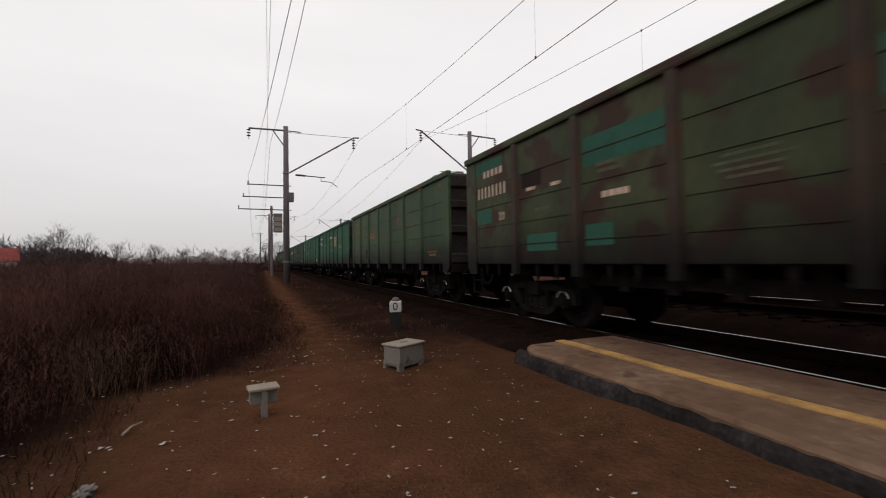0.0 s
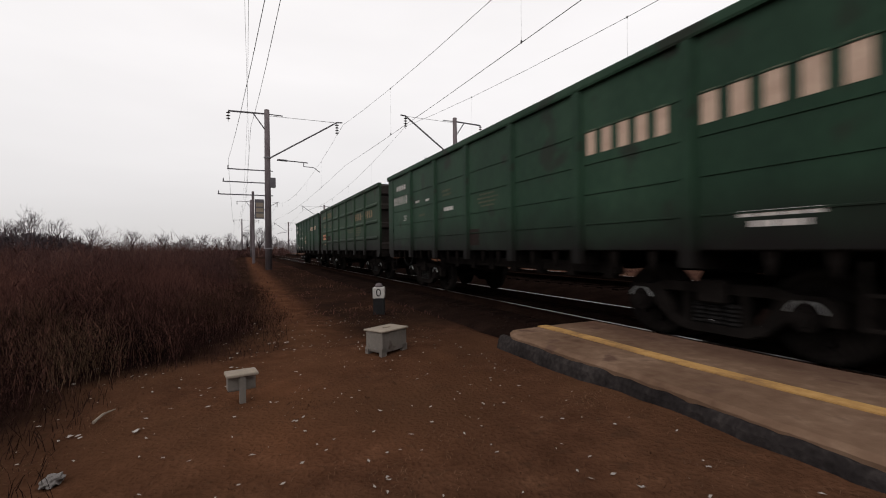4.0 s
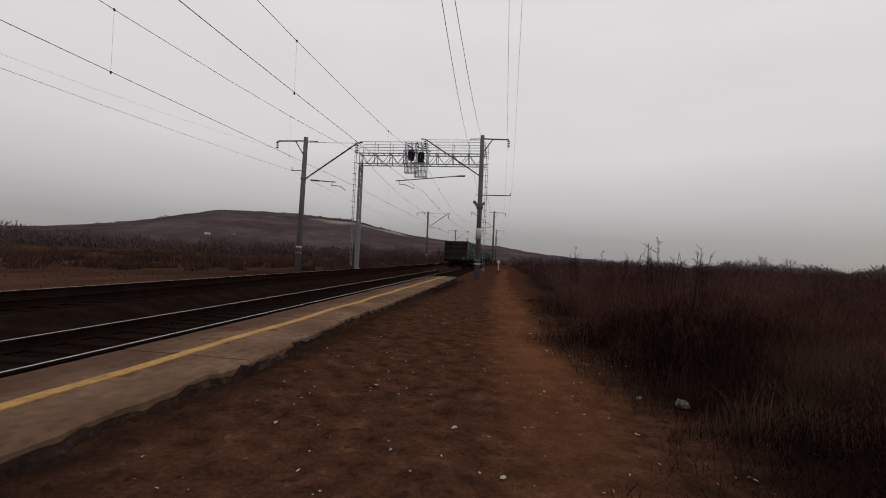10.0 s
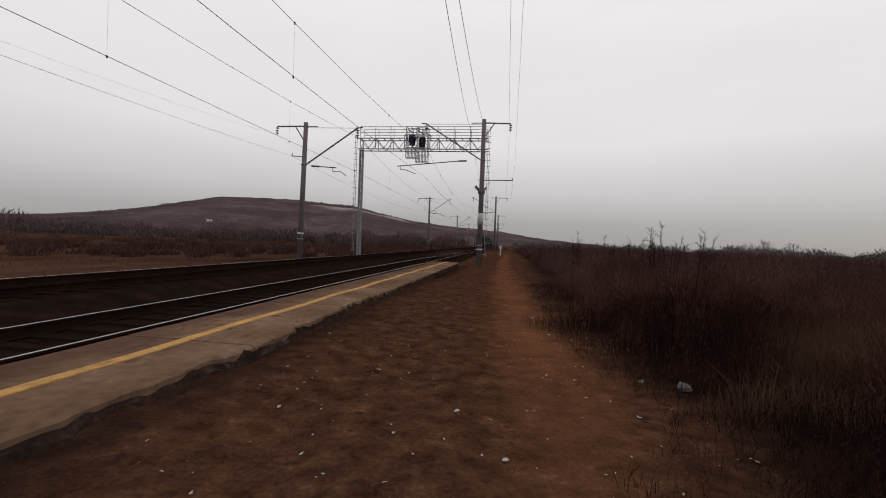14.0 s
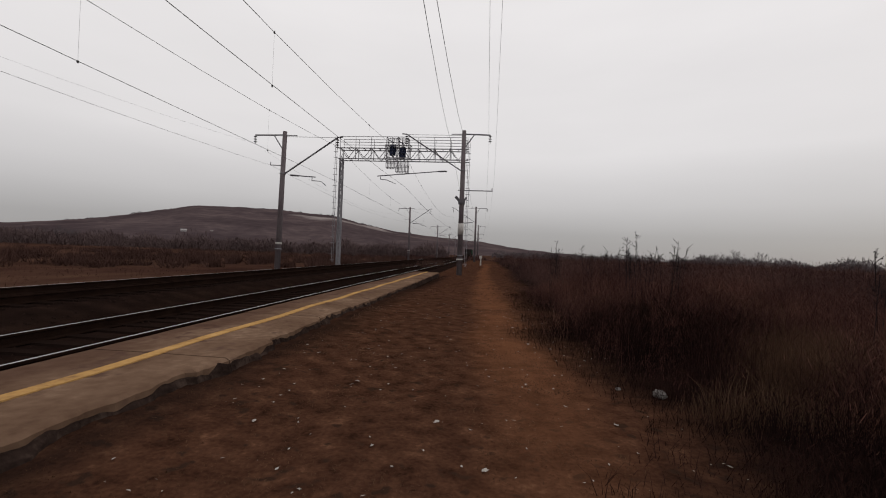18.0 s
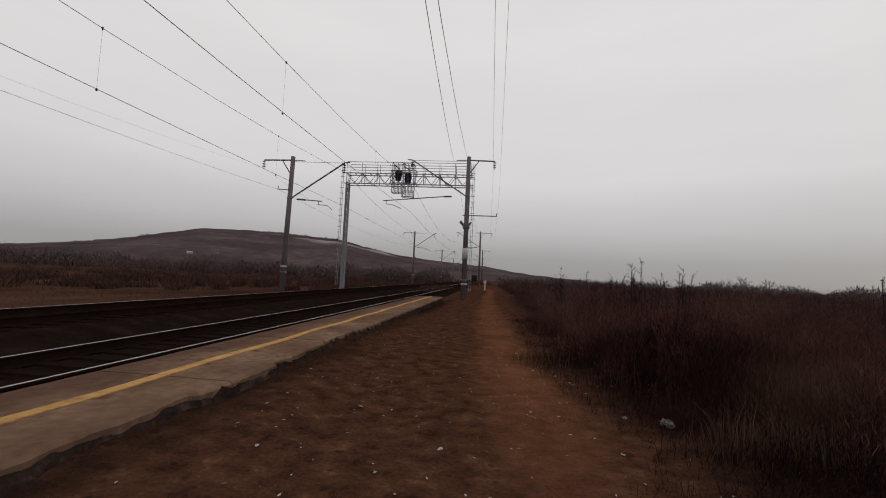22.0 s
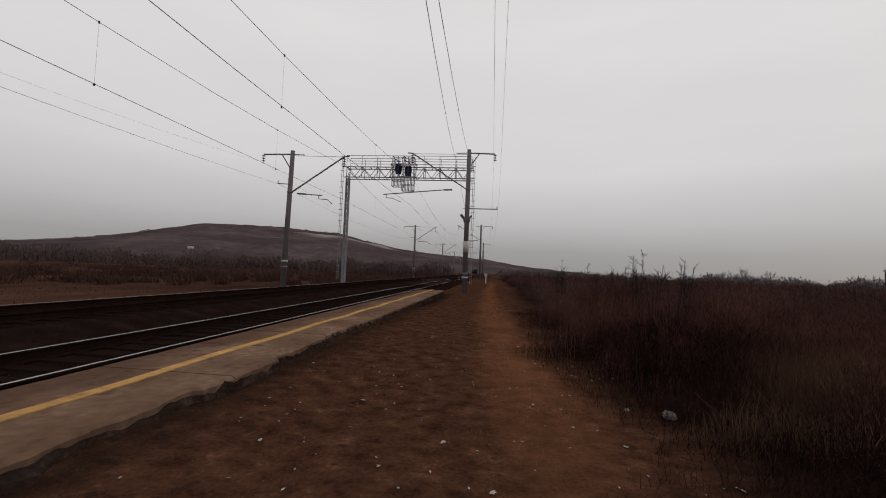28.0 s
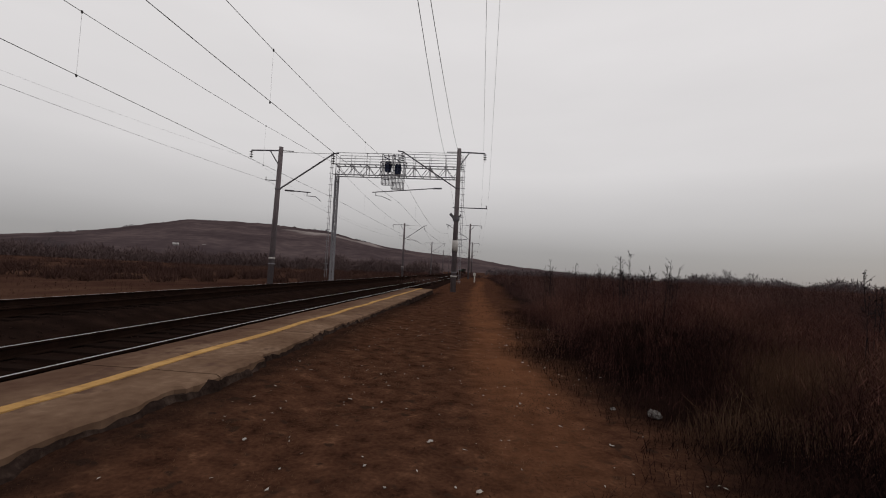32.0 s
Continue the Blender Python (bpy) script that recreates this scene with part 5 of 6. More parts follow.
part("class_marking", ring, M["letter"], t)
letters("class_marking", "-1", 0.12, M["letter"], t, -1.15, 2.08, SIDEX + 0.002)
bars(t, -2.05, 1.36, [0.5], M["letter"], 0.06)
bars(t, 0.05, 2.2, [0.6, 0.65, 0.0, 1.0, 1.1, 0.9, 0.75], M["peach"], 0.04, step=0.085)
company_words(t, 2.68, 5.34, 2.56, 2.82, M["peach"])
part("tail_disc", Mesh().prism([(1.0, 1.2), (1.15, 1.22), (1.13, 1.4), (0.98, 1.38)], -ENDY - 0.075, -ENDY - 0.06, "y"), M["white"], t, "white-edged red tail plate")
part("tail_disc", Mesh().prism([(1.025, 1.23), (1.125, 1.245), (1.11, 1.37), (1.01, 1.355)], -ENDY - 0.08, -ENDY - 0.072, "y"), M["red"], t)

# markings on the others
for k, t in enumerate(TRAIN):
    if k == 0 or k > 10:
        continue
    worn = {1: M["dim"], 6: M["rustletter"], 7: M["peach"]}.get(k, M["letter"])
    if k == 4:
        bars(t, 5.2, 1.5, [0.7, 0.5], worn, 0.06, step=0.1)
    y = 1.75 if k == 1 else 0.0
    glyph_bars(t, -5.6, -4.75, 3.02, 3.16, 5, worn, "owner_marking", 0.4, "owner's letters as bars")
    glyph_bars(t, -5.85 + y, -4.6 + y, 2.58 + 0.23 * y, 2.84 + 0.25 * y, 8, worn, gap=0.62)
    letters("capacity_marking", "20", 0.24, worn, t, -4.85 + 0.85 * y, 2.12 + 0.22 * y, SIDEX + 0.002)
    if k == 1:
        bars(t, -5.1, 2.62, [0.45, 0.4], M["dim"], 0.045, step=0.09)
        bars(t, -4.9, 1.5, [0.55], M["dim"], 0.07)
        bars(t, -0.1, 2.35, [0.5, 0.6], M["faded"], 0.045, step=0.1)
        bars(t, 1.7, 2.15, [1.1, 1.2, 0.9], M["faded"], 0.04, step=0.09)
        continue
    bars(t, -3.8, 2.52, [0.3], worn, 0.06)
    bars(t, -3.1, 2.5, [0.25], worn, 0.06)
    bars(t, -3.5, 2.12, [0.4], M["faded"], 0.06)
    if k == 5:
        bars(t, -1.75, 2.75, [0.5], M["faded"], 0.06)
        bars(t, -0.3, 2.95, [0.85], worn, 0.11)
        bars(t, 0.1, 2.58, [0.9, 1.1, 0.8], M["yellowtext"], 0.06, step=0.085)
        bars(t, 0.0, 2.1, [0.55, 0.6], M["yellowtext"], 0.06, step=0.085)
        bars(t, 3.6, 2.3, [1.2, 1.3, 1.0], M["yellowtext"], 0.06, step=0.085)
        continue
    bars(t, -1.9, 2.6, [0.5, 0.45], M["faded"], 0.05, step=0.1)
    if k != 6:
        bars(t, -1.8, 2.15, [0.5], worn, 0.09)
    bars(t, 0.0, 2.3, [0.6, 0.8, 0.7, 0.5], M["faded"], 0.035, step=0.08)
    bars(t, 5.2, 1.5, [0.7, 0.5], worn, 0.06, step=0.1)
company_words(TRAIN[1], 2.4, 5.5, 2.42, 2.7, M["dim"])
bars(TRAIN[1], 2.95, 2.1, [1.3, 1.4, 1.2, 0.8], M["faded"], 0.05, step=0.1)
company_words(TRAIN[2], 2.78, 6.0, 2.5, 2.85, M["peach"])
patch(TRAIN[1], -5.68, -4.46, 1.78, 2.08, M["orange"], "brand_panel", "faded orange owner's panel")
for k in range(6):
    if k != 2:
        part("brand_block", Mesh().box(SIDEX + 0.003, SIDEX + 0.006, -5.6 + 0.18 * k, -5.5 + 0.18 * k, 1.87, 2.0), M["brownpatch"], TRAIN[1])
part("brand_disc", Mesh().lathe([(0.09, SIDEX + 0.003), (0.09, SIDEX + 0.006)], 14, "x", (0, -5.19, 1.935)), M["red"], TRAIN[1])
patch(TRAIN[1], -4.1, -3.3, 1.62, 1.98, M["brownpatch"])
patch(TRAIN[2], -1.05, -0.35, 1.25, 1.6, M["brownpatch"])
part("shield_marking", Mesh().prism([(1.05, 2.92), (2.12, 2.92), (1.95, 2.30), (1.28, 2.30)], SIDEX + 0.0005, SIDEX + 0.004, "x"), M["shield"], TRAIN[5], "pale tan shield with dark stripes")
for z, y0 in ((2.78, 1.12), (2.62, 1.18)):
    part("shield_stripe", Mesh().prism([(y0, z), (1.42, z + 0.03), (1.40, z - 0.02), (y0 + 0.02, z - 0.04)], SIDEX + 0.004, SIDEX + 0.006, "x"), PAINT["bright"], TRAIN[5])
for y0 in (1.46, 1.64, 1.80):
    part("shield_stripe", Mesh().prism([(y0 + 0.08, 2.86), (y0 + 0.13, 2.86), (y0 + 0.03, 2.36), (y0 - 0.02, 2.36)], SIDEX + 0.004, SIDEX + 0.006, "x"), PAINT["bright"], TRAIN[5])
patch(TRAIN[5], 1.98, 2.46, 1.42, 1.82, M["brownpatch"])
for y0, y1, z0, z1 in ((-5.95, -4.8, 3.14, 3.38), (-5.9, -5.25, 2.02, 2.32), (-3.95, -3.1, 1.38, 1.68), (-2.42, -0.98, 2.62, 3.06), (-2.4, -1.85, 1.42, 1.74), (1.0, 2.45, 2.5, 2.98)):
    patch(TRAIN[7], y0, y1, z0, z1, M["tealpatch"])
for y0, y1, z0, z1 in ((2.8, 3.3, 1.3, 1.6), (-4.1, -3.5, 2.55, 2.85)):
    patch(TRAIN[7], y0, y1, z0, z1, M["brownpatch"])
patch(TRAIN[6], -2.42, -1.62, 2.24, 2.50, M["rustletter"], "brand_panel", "rusty orange owner's panel")
for y0, y1, z0, z1 in ((-3.3, -2.72, 1.36, 1.80),):
    patch(TRAIN[6], y0, y1, z0, z1, M["brownpatch"])

# ---- small things beside the track ----
cab = thing("cable_box", "grey steel trackside cable box with a pale lid", "cable box", (4.5, -4.78, 0), 28)
part("body", Mesh().box(-0.195, 0.195, -0.13, 0.13, 0.035, 0.265, 0.012), M["greybox"], cab)
part("lid", Mesh().box(-0.215, 0.215, -0.15, 0.15, 0.265, 0.288, 0.008).box(-0.05, 0.05, -0.015, 0.015, 0.288, 0.298), M["lidbox"], cab, "pale weathered lid")
for x in (-0.17, 0.17):
    part("foot", Mesh().prism([(-0.13, -0.06), (-0.09, -0.06), (-0.09, 0.07), (0.09, 0.07), (0.09, -0.06), (0.13, -0.06), (0.13, 0.09), (-0.13, 0.09)], x - 0.04, x + 0.04, "x"), M["greybox"], cab)
part("hinge", Mesh().rod((-0.13, -0.145, 0.26), (0.13, -0.145, 0.26), 0.012, n=6), M["steel"], cab)
tab = thing("cable_pedestal", "low grey cable pedestal with a flat pale cap", "pedestal", (6.02, -3.75, 0), 8)
part("post", Mesh().box(-0.022, 0.022, 0.03, 0.074, -0.1, 0.22, 0.005), M["greybox"], tab)
part("cap", Mesh().box(-0.115, 0.115, -0.085, 0.085, 0.22, 0.243, 0.005), M["lidbox"], tab, "flat pale cap")
part("case", Mesh().box(-0.10, 0.10, -0.06, 0.03, 0.10, 0.22, 0.01), M["greybox"], tab)
mk = thing("picket_post", "short striped picket post with a black zero on white", "marker post", (3.75, -7.6, 0), -22)
part("post", Mesh().box(-0.10, 0.10, -0.09, 0.09, -0.15, 0.30, 0.015), M["black"], mk, "black painted lower half")
top = Mesh().box(-0.105, 0.105, -0.095, 0.095, 0.30, 0.50, 0.012)
part("head", top, M["white"], mk, "white painted head")
part("cap", Mesh().lathe([(0.07, 0.50), (0.07, 0.53), (0.045, 0.565), (0.0, 0.575)], 12), M["pole"], mk, smooth=True)
cu = bpy.data.curves.new("text", "FONT")
cu.body, cu.size, cu.align_x, cu.align_y, cu.extrude = "0", 0.2, "CENTER", "CENTER", 0.001
tob = new("text", cu)
zme = bpy.data.meshes.new_from_object(tob.evaluated_get(bpy.context.evaluated_depsgraph_get()))
bpy.data.objects.remove(tob)
zme.transform(pose(0, 0.097, 0.40, 90, 0, 180))
zme.materials.clear()
zme.materials.append(M["black"])
part("numeral", zme, None, mk, "black zero")

# wooden mast with a board, and a lineside hut sign behind the pole
mast = thing("signal_mast", "lineside post pair carrying a pale relay board", "signal mast", (*along(-43, 5.1, 0)[:2], 0))
part("post", Mesh().rod((0.0, 0, -0.3), (0.0, 0, 6.6), 0.13, 0.11, 10), M["pole"], mast)
part("board", Mesh().box(-0.95, -0.15, -0.05, 0.05, 4.1, 5.9, 0.02), M["steel"], mast)
for z in (4.4, 4.9, 5.4):
    part("plate", Mesh().box(-0.88, -0.25, 0.052, 0.07, z - 0.18, z + 0.18), M["lidbox"], mast)

# ---- litter ----
LIT = [(6.06, 2.86), (7.51, 4.89), (5.26, 3.04), (4.71, 4.53), (7.85, 11.3), (6.6, 8.5), (6.75, 6.96), (7.16, 3.79), (5.66, 3.57), (4.25, 3.28), (5.51, -5.8), (7.03, -3.56), (6.65, -3.44), (6.12, -12.0), (7.35, -5.4), (6.4, -7.5), (5.68, -3.15)]
rl = random.Random(11)
for k in range(110):
    if k % 2:
        LIT.append((rl.uniform(3.9, 7.6), rl.uniform(1.6, 13)))
    else:
        LIT.append((rl.uniform(3.7, 7.4), rl.uniform(-7.0, -1.2)))
for k in range(46):
    LIT.append((rl.uniform(6.2, 8.6), rl.uniform(-8.5, -3.8)) if k % 2 else (rl.uniform(6.8, 8.6), rl.uniform(3.0, 11.0)))
SCRAPS = []
for k in range(6):
    m = Mesh()
    n = 5
    vs = []
    for i in range(n):
        for j in range(3):
            vs.append(((i - 2) * 0.012 + rl.uniform(-0.004, 0.004), (j - 1) * 0.012 + rl.uniform(-0.005, 0.005), rl.uniform(0.002, 0.014)))
    fs = [(i * 3 + j, (i + 1) * 3 + j, (i + 1) * 3 + j + 1, i * 3 + j + 1) for i in range(n - 1) for j in range(2)]
    SCRAPS.append(m.add(vs, fs).data("litter_scrap", M["litter"]))
for k, (x, y) in enumerate(LIT):
    ob = tagged(new("litter_scrap", SCRAPS[k % 6]), "small crumpled pale scrap of litter on the ground", "litter", group="litter on the ground")
    s = rl.uniform(0.75, 1.2) if k < 17 else rl.uniform(0.25, 0.6)
    ob.matrix_basis = pose(x, y, ground_z(x, y) + 0.006, 0, 0, rl.uniform(0, 360)) @ Matrix.Diagonal((s, s, s, 1))


rp = np.random.RandomState(77)
pv, pf = [], []
for k in range(850):
    y = rp.uniform(-7.5, 1) if k % 3 else rp.uniform(1, 12)
    x = rp.uniform(3.6, min(7.8, edge_x(y) + 0.5))
    q, a = rp.uniform(0.004, 0.013), rp.uniform(0, 6.28)
    z = ground_z(x, y) + 0.008
    i = len(pv)
    for m4 in range(4):
        pv.append((x + q * math.cos(a + m4 * 1.57) * (1.8 if m4 % 2 else 0.7), y + q * math.sin(a + m4 * 1.57) * (1.8 if m4 % 2 else 0.7), z + rp.uniform(0, 0.008)))
    pf.append((i, i + 1, i + 2, i + 3))
sheet("litter_specks", pv, pf, M["litter"], "tiny pale chips and scraps strewn on the earth", "litter", "stuff")
stick = tagged(new("stick", Mesh().rod((0, 0, 0.02), (0.13, 0.012, 0.03), 0.011, 0.008, 6).rod((0.13, 0.012, 0.03), (0.25, 0.0, 0.02), 0.008, 0.005, 6).data("stick", M["lidbox"])), "pale broken stick lying on the earth", "stick")
stick.matrix_basis = pose(6.95, -3.72, 0, 0, 0, -106)


def crumpled_bag(x, y, s, seed):
    rb = random.Random(seed)
    bm = bmesh.new()
    bmesh.ops.create_icosphere(bm, subdivisions=3, radius=1)
    for v in bm.verts:
        n = v.co.normalized()
        k = 0.75 + 0.35 * noise.noise(n * 2.3 + Vector((seed, 0, 0))) + 0.12 * noise.noise(n * 7)
        v.co = Vector((n.x * k * 1.3, n.y * k, max(-0.35, n.z * k * 0.65)))
    me = bpy.data.meshes.new("plastic_bag")
    bm.to_mesh(me)
    bm.free()
    me.materials.append(M["bag"])
    ob = tagged(new("plastic_bag", me), "crumpled pale plastic bag lying in dead grass", "plastic bag", group="litter on the ground")
    ob.matrix_basis = pose(x, y, ground_z(x, y) + 0.3 * s, 0, 0, rb.uniform(0, 360)) @ Matrix.Diagonal((s, s, s, 1))


crumpled_bag(7.86, 4.68, 0.085, 3)
crumpled_bag(7.51, 4.9, 0.035, 5)
crumpled_bag(6.91, -2.88, 0.06, 8)

# ---- weeds, grass and distant woods ----


def blades(name, px, py, pz, height, width, lean, mat, label, category, seed, bend=0.35, slim=False):
    """Many thin blades as one object, bent in the middle unless slim."""
    r = np.random.RandomState(seed)
    n = len(px)
    a = r.uniform(0, 2 * np.pi, n)
    d = r.uniform(0, 2 * np.pi, n)
    ux, uy = np.cos(a) * width / 2, np.sin(a) * width / 2
    lx, ly = np.cos(d) * lean * height, np.sin(d) * lean * height
    v = np.zeros((n, 5, 3))
    v[:, 0] = np.stack([px - ux, py - uy, pz], 1)
    v[:, 1] = np.stack([px + ux, py + uy, pz], 1)
    mx, my, mz = px + lx * bend, py + ly * bend, pz + height * 0.55
    v[:, 2] = np.stack([mx + ux * 0.7, my + uy * 0.7, mz], 1)
    v[:, 3] = np.stack([mx - ux * 0.7, my - uy * 0.7, mz], 1)
    v[:, 4] = np.stack([px + lx, py + ly, pz + height * np.sqrt(np.clip(1 - lean ** 2 * 0.5, 0.2, 1))], 1)
    if slim:
        me = bpy.data.meshes.new(name)
        me.from_pydata(np.stack([v[:, 0] * 1.15 - v[:, 1] * 0.15, v[:, 1] * 1.15 - v[:, 0] * 0.15, v[:, 4]], 1).reshape(-1, 3).tolist(), [], np.arange(n * 3).reshape(n, 3).tolist())
        me.materials.append(mat)
        return tagged(new(name, me), label, category, kind="stuff")
    base = np.arange(n)[:, None] * 5
    quads = np.concatenate([base + 0, base + 1, base + 2, base + 3], 1)
    tris = np.concatenate([base + 3, base + 2, base + 4], 1)
    me = bpy.data.meshes.new(name)
    me.vertices.add(n * 5)
    me.vertices.foreach_set("co", v.ravel())
    loops = np.concatenate([quads, tris], 1).ravel()
    me.loops.add(len(loops))
    me.loops.foreach_set("vertex_index", loops)
    me.polygons.add(2 * n)
    starts = np.stack([np.arange(n) * 7, np.arange(n) * 7 + 4], 1).ravel()
    me.polygons.foreach_set("loop_start", starts)
    me.update(calc_edges=True)
    me.validate()
    me.materials.append(mat)
    return tagged(new(name, me), label, category, kind="stuff")


def scatter(n, x0, x1, y0, y1, seed, keep):
    r = np.random.RandomState(seed)
    xs, ys = r.uniform(x0, x1, n), r.uniform(y0, y1, n)
    ok = np.array([keep(x, y, q) for x, y, q in zip(xs, ys, r.uniform(0, 1, n))])
    return xs[ok], ys[ok]


def zs(xs, ys):
    return np.array([ground_z(x, y) for x, y in zip(xs, ys)]) - 0.02


def tall(xs, ys, top, seed):
    """Weed heights: low at the trodden edge, uneven in clumps."""
    r = np.random.RandomState(seed)
    out = []
    for x, y, q in zip(xs, ys, r.uniform(0.55, 1.0, len(xs))):
        inside = min(1.0, max(0.0, (x - edge_x(y)) / 1.6))
        clump = 0.86 + 0.55 * noise.noise((x * 0.55, y * 0.55, 2)) + 0.32 * noise.noise((x * 1.6, y * 1.6, 7))
        out.append(top * q * max(0.3, clump) * (0.32 + 0.68 * inside))
    return np.array(out)


# thin places among the weeds, where pale grass grows
CLEAR = [(8.15, 4.05, 0.28), (8.65, 4.15, 0.38), (9.0, 4.6, 0.4), (9.6, 5.4, 0.6), (10.5, 6.4, 0.7), (9.4, 8.6, 0.6), (7.9, -6.1, 0.45), (8.5, -6.6, 0.4)]


def in_weeds(x, y, q):
    d = x - edge_x(y) + 0.5 * noise.noise((x * 0.7, y * 0.7, 5))
    if any((x - a) ** 2 + (y - e) ** 2 < 1.1 * s * s and q < 0.93 for a, e, s in CLEAR):
        return False
    return d > 0 and (d > 0.8 or q < d / 0.8)


def thicket(n, x0, x1, y0, y1, seed, top, w, label, k=9, mat="twig", clear=0.0):
    """Bushy dead weeds: clumps of spreading stems with a haze of crossing side twigs."""
    cx, cy = scatter(n, x0, x1, y0, y1, seed, lambda x, y, q: (x - 6) ** 2 + y * y > clear * clear and in_weeds(x, y, q))
    r = np.random.RandomState(seed + 50)
    m = 3
    xs = np.repeat(cx, m) + r.normal(0, 0.06, m * len(cx))
    ys = np.repeat(cy, m) + r.normal(0, 0.06, m * len(cx))
    hs = tall(xs, ys, top, seed) * r.uniform(0.6, 1.0, len(xs))
    z0 = zs(xs, ys)
    tx, ty = np.repeat(xs, k) + r.normal(0, 0.12, k * len(xs)), np.repeat(ys, k) + r.normal(0, 0.12, k * len(xs))
    th = np.repeat(hs, k)
    tz = np.repeat(z0, k) + th * r.uniform(0.02, 0.88, len(th))
    px, py, pz = np.concatenate([xs, tx]), np.concatenate([ys, ty]), np.concatenate([z0, tz])
    hh = np.concatenate([hs, th * r.uniform(0.05, 0.20, len(th))])
    lean = np.concatenate([r.uniform(0.05, 0.55, len(xs)), r.uniform(0.4, 1.7, len(th))])
    ww = np.concatenate([np.full(len(xs), w * 0.8), w * r.uniform(0.5, 1.0, len(th))])
    blades("dead_weeds", px, py, pz, hh, ww, lean, M[mat], label, "weeds", seed, slim=mat == "hazeweed")


NEAR_WEEDS, FIELD = "tall tangled dead brown weeds beside the path", "field of tall dead brown weeds"
thicket(6000, 5.4, 14, -16, 1.0, 1, 1.5, 0.0065, NEAR_WEEDS, clear=4.4)
thicket(6000, 7.0, 16, 1.0, 18, 2, 1.5, 0.0065, NEAR_WEEDS, clear=4.4)
# edge growth in the stem colour that has the shade painted in
thicket(2300, 5.6, 8.4, -7.8, -2.6, 41, 1.15, 0.0055, "bare shrubs at the edge of the weeds, with shade in their colour", 10, "shadestem")
thicket(3200, 7.0, 9.6, 1.4, 9.0, 42, 1.15, 0.0055, "bare shrubs at the edge of the weeds, with shade in their colour", 10, "shadestem")
thicket(800, 7.4, 10.4, -2.6, 1.4, 43, 1.15, 0.0055, "bare shrubs at the edge of the weeds, with shade in their colour", 8, "shadestem")
thicket(2600, 6, 22, -30, -15, 11, 2.3, 0.015, FIELD, 9, "hazeweed")
thicket(2600, 6.5, 24, 17, 40, 12, 1.75, 0.015, FIELD, 9, "hazeweed")
thicket(1800, 13, 28, -16, 18, 13, 1.75, 0.015, FIELD, 9, "hazeweed")
thicket(3000, 6, 70, 38, 120, 3, 2.45, 0.05, FIELD, 7, "hazeweed")
thicket(2400, 24, 75, -40, 42, 4, 2.4, 0.05, FIELD, 7, "hazeweed")
thicket(3000, 5.2, 65, -130, -28, 5, 2.9, 0.05, FIELD, 7, "hazeweed")


TUFTS = [(8.15, 4.05, 0.28), (8.65, 4.15, 0.38), (9.0, 4.6, 0.4), (9.6, 5.4, 0.7), (10.5, 6.4, 0.8), (9.3, 4.0, 0.4), (12.5, 11.5, 1.0), (9.4, 8.6, 0.6), (7.9, -6.1, 0.45), (8.5, -6.6, 0.4), (6.6, -9.5, 0.4), (9.0, -3.5, 0.5), (7.6, -5.4, 0.45), (8.9, -7.6, 0.6)]


def straw_patch(x, y, q):
    near = max(math.exp(-((x - a) ** 2 + (y - e) ** 2) / (s * s)) for a, e, s in TUFTS)
    return (x > edge_x(y) - 0.2 and q < near) or (in_weeds(x, y, q) and noise.noise((x * 0.55, y * 0.55, 11)) > 0.36)


xs, ys = scatter(230000, 5.6, 14, -14, 14, 6, straw_patch)
close = np.array([max(math.exp(-((x - a) ** 2 + (y - e) ** 2) / (s * s)) for a, e, s in TUFTS) for x, y in zip(xs, ys)])
high = np.maximum(tall(xs, ys, 0.75, 6), close * np.random.RandomState(67).uniform(0.12, 0.68, len(xs)))
blades("straw_tufts", xs, ys, zs(xs, ys), high, 0.005, np.random.RandomState(66).uniform(0.1, 0.8, len(xs)), M["tuft"], "tufts of pale dry grass among the weeds", "grass", 6)


def fringe(x, y, q):
    d = x - edge_x(y) + 0.5 * noise.noise((x * 0.7, y * 0.7, 5))
    return -0.45 < d < 1.6 and q < 1 - abs(d - 0.5) / 1.5


xs, ys = scatter(90000, 5.0, 10.5, -16, 16, 14, fringe)
rf = np.random.RandomState(14)
blades("edge_grass", xs, ys, zs(xs, ys), rf.uniform(0.03, 0.24, len(xs)), 0.005, rf.uniform(0.2, 1.1, len(xs)), M["shadestem"], "low tangled dead growth along the edge of the weeds", "grass", 14)


def lawn(x, y, q):
    return x < min(edge_x(y), 7.1) and x > outer(y) + 0.15 and noise.noise((x * 0.8, y * 0.8, 21)) + 0.6 * noise.noise((x * 3, y * 3, 2)) > -0.25 + 0.5 * q


xs, ys = scatter(110000, 3.4, 9.0, -9, 14, 7, lawn)
r7 = np.random.RandomState(7)
blades("dead_grass", xs, ys, zs(xs, ys) + 0.015, r7.uniform(0.008, 0.035, len(xs)), 0.005, r7.uniform(0.7, 1.5, len(xs)), M["straw"], "short trampled dead grass", "grass", 7)


def clumps(x, y, q):
    return x < edge_x(y) + 0.6 and x > outer(y) + 0.1 and noise.noise((x * 1.4, y * 1.4, 41)) + 0.5 * noise.noise((x * 5, y * 5, 2)) > 0.12 + 0.3 * q


xs, ys = scatter(150000, 3.4, 8.5, -9, 13, 17, clumps)
r17 = np.random.RandomState(17)
blades("dead_grass", xs, ys, zs(xs, ys) + 0.01, r17.uniform(0.008, 0.032, len(xs)), 0.005, r17.uniform(0.6, 1.5, len(xs)), M["tuft"], "dark matted clumps of dead grass on the earth", "grass", 17)


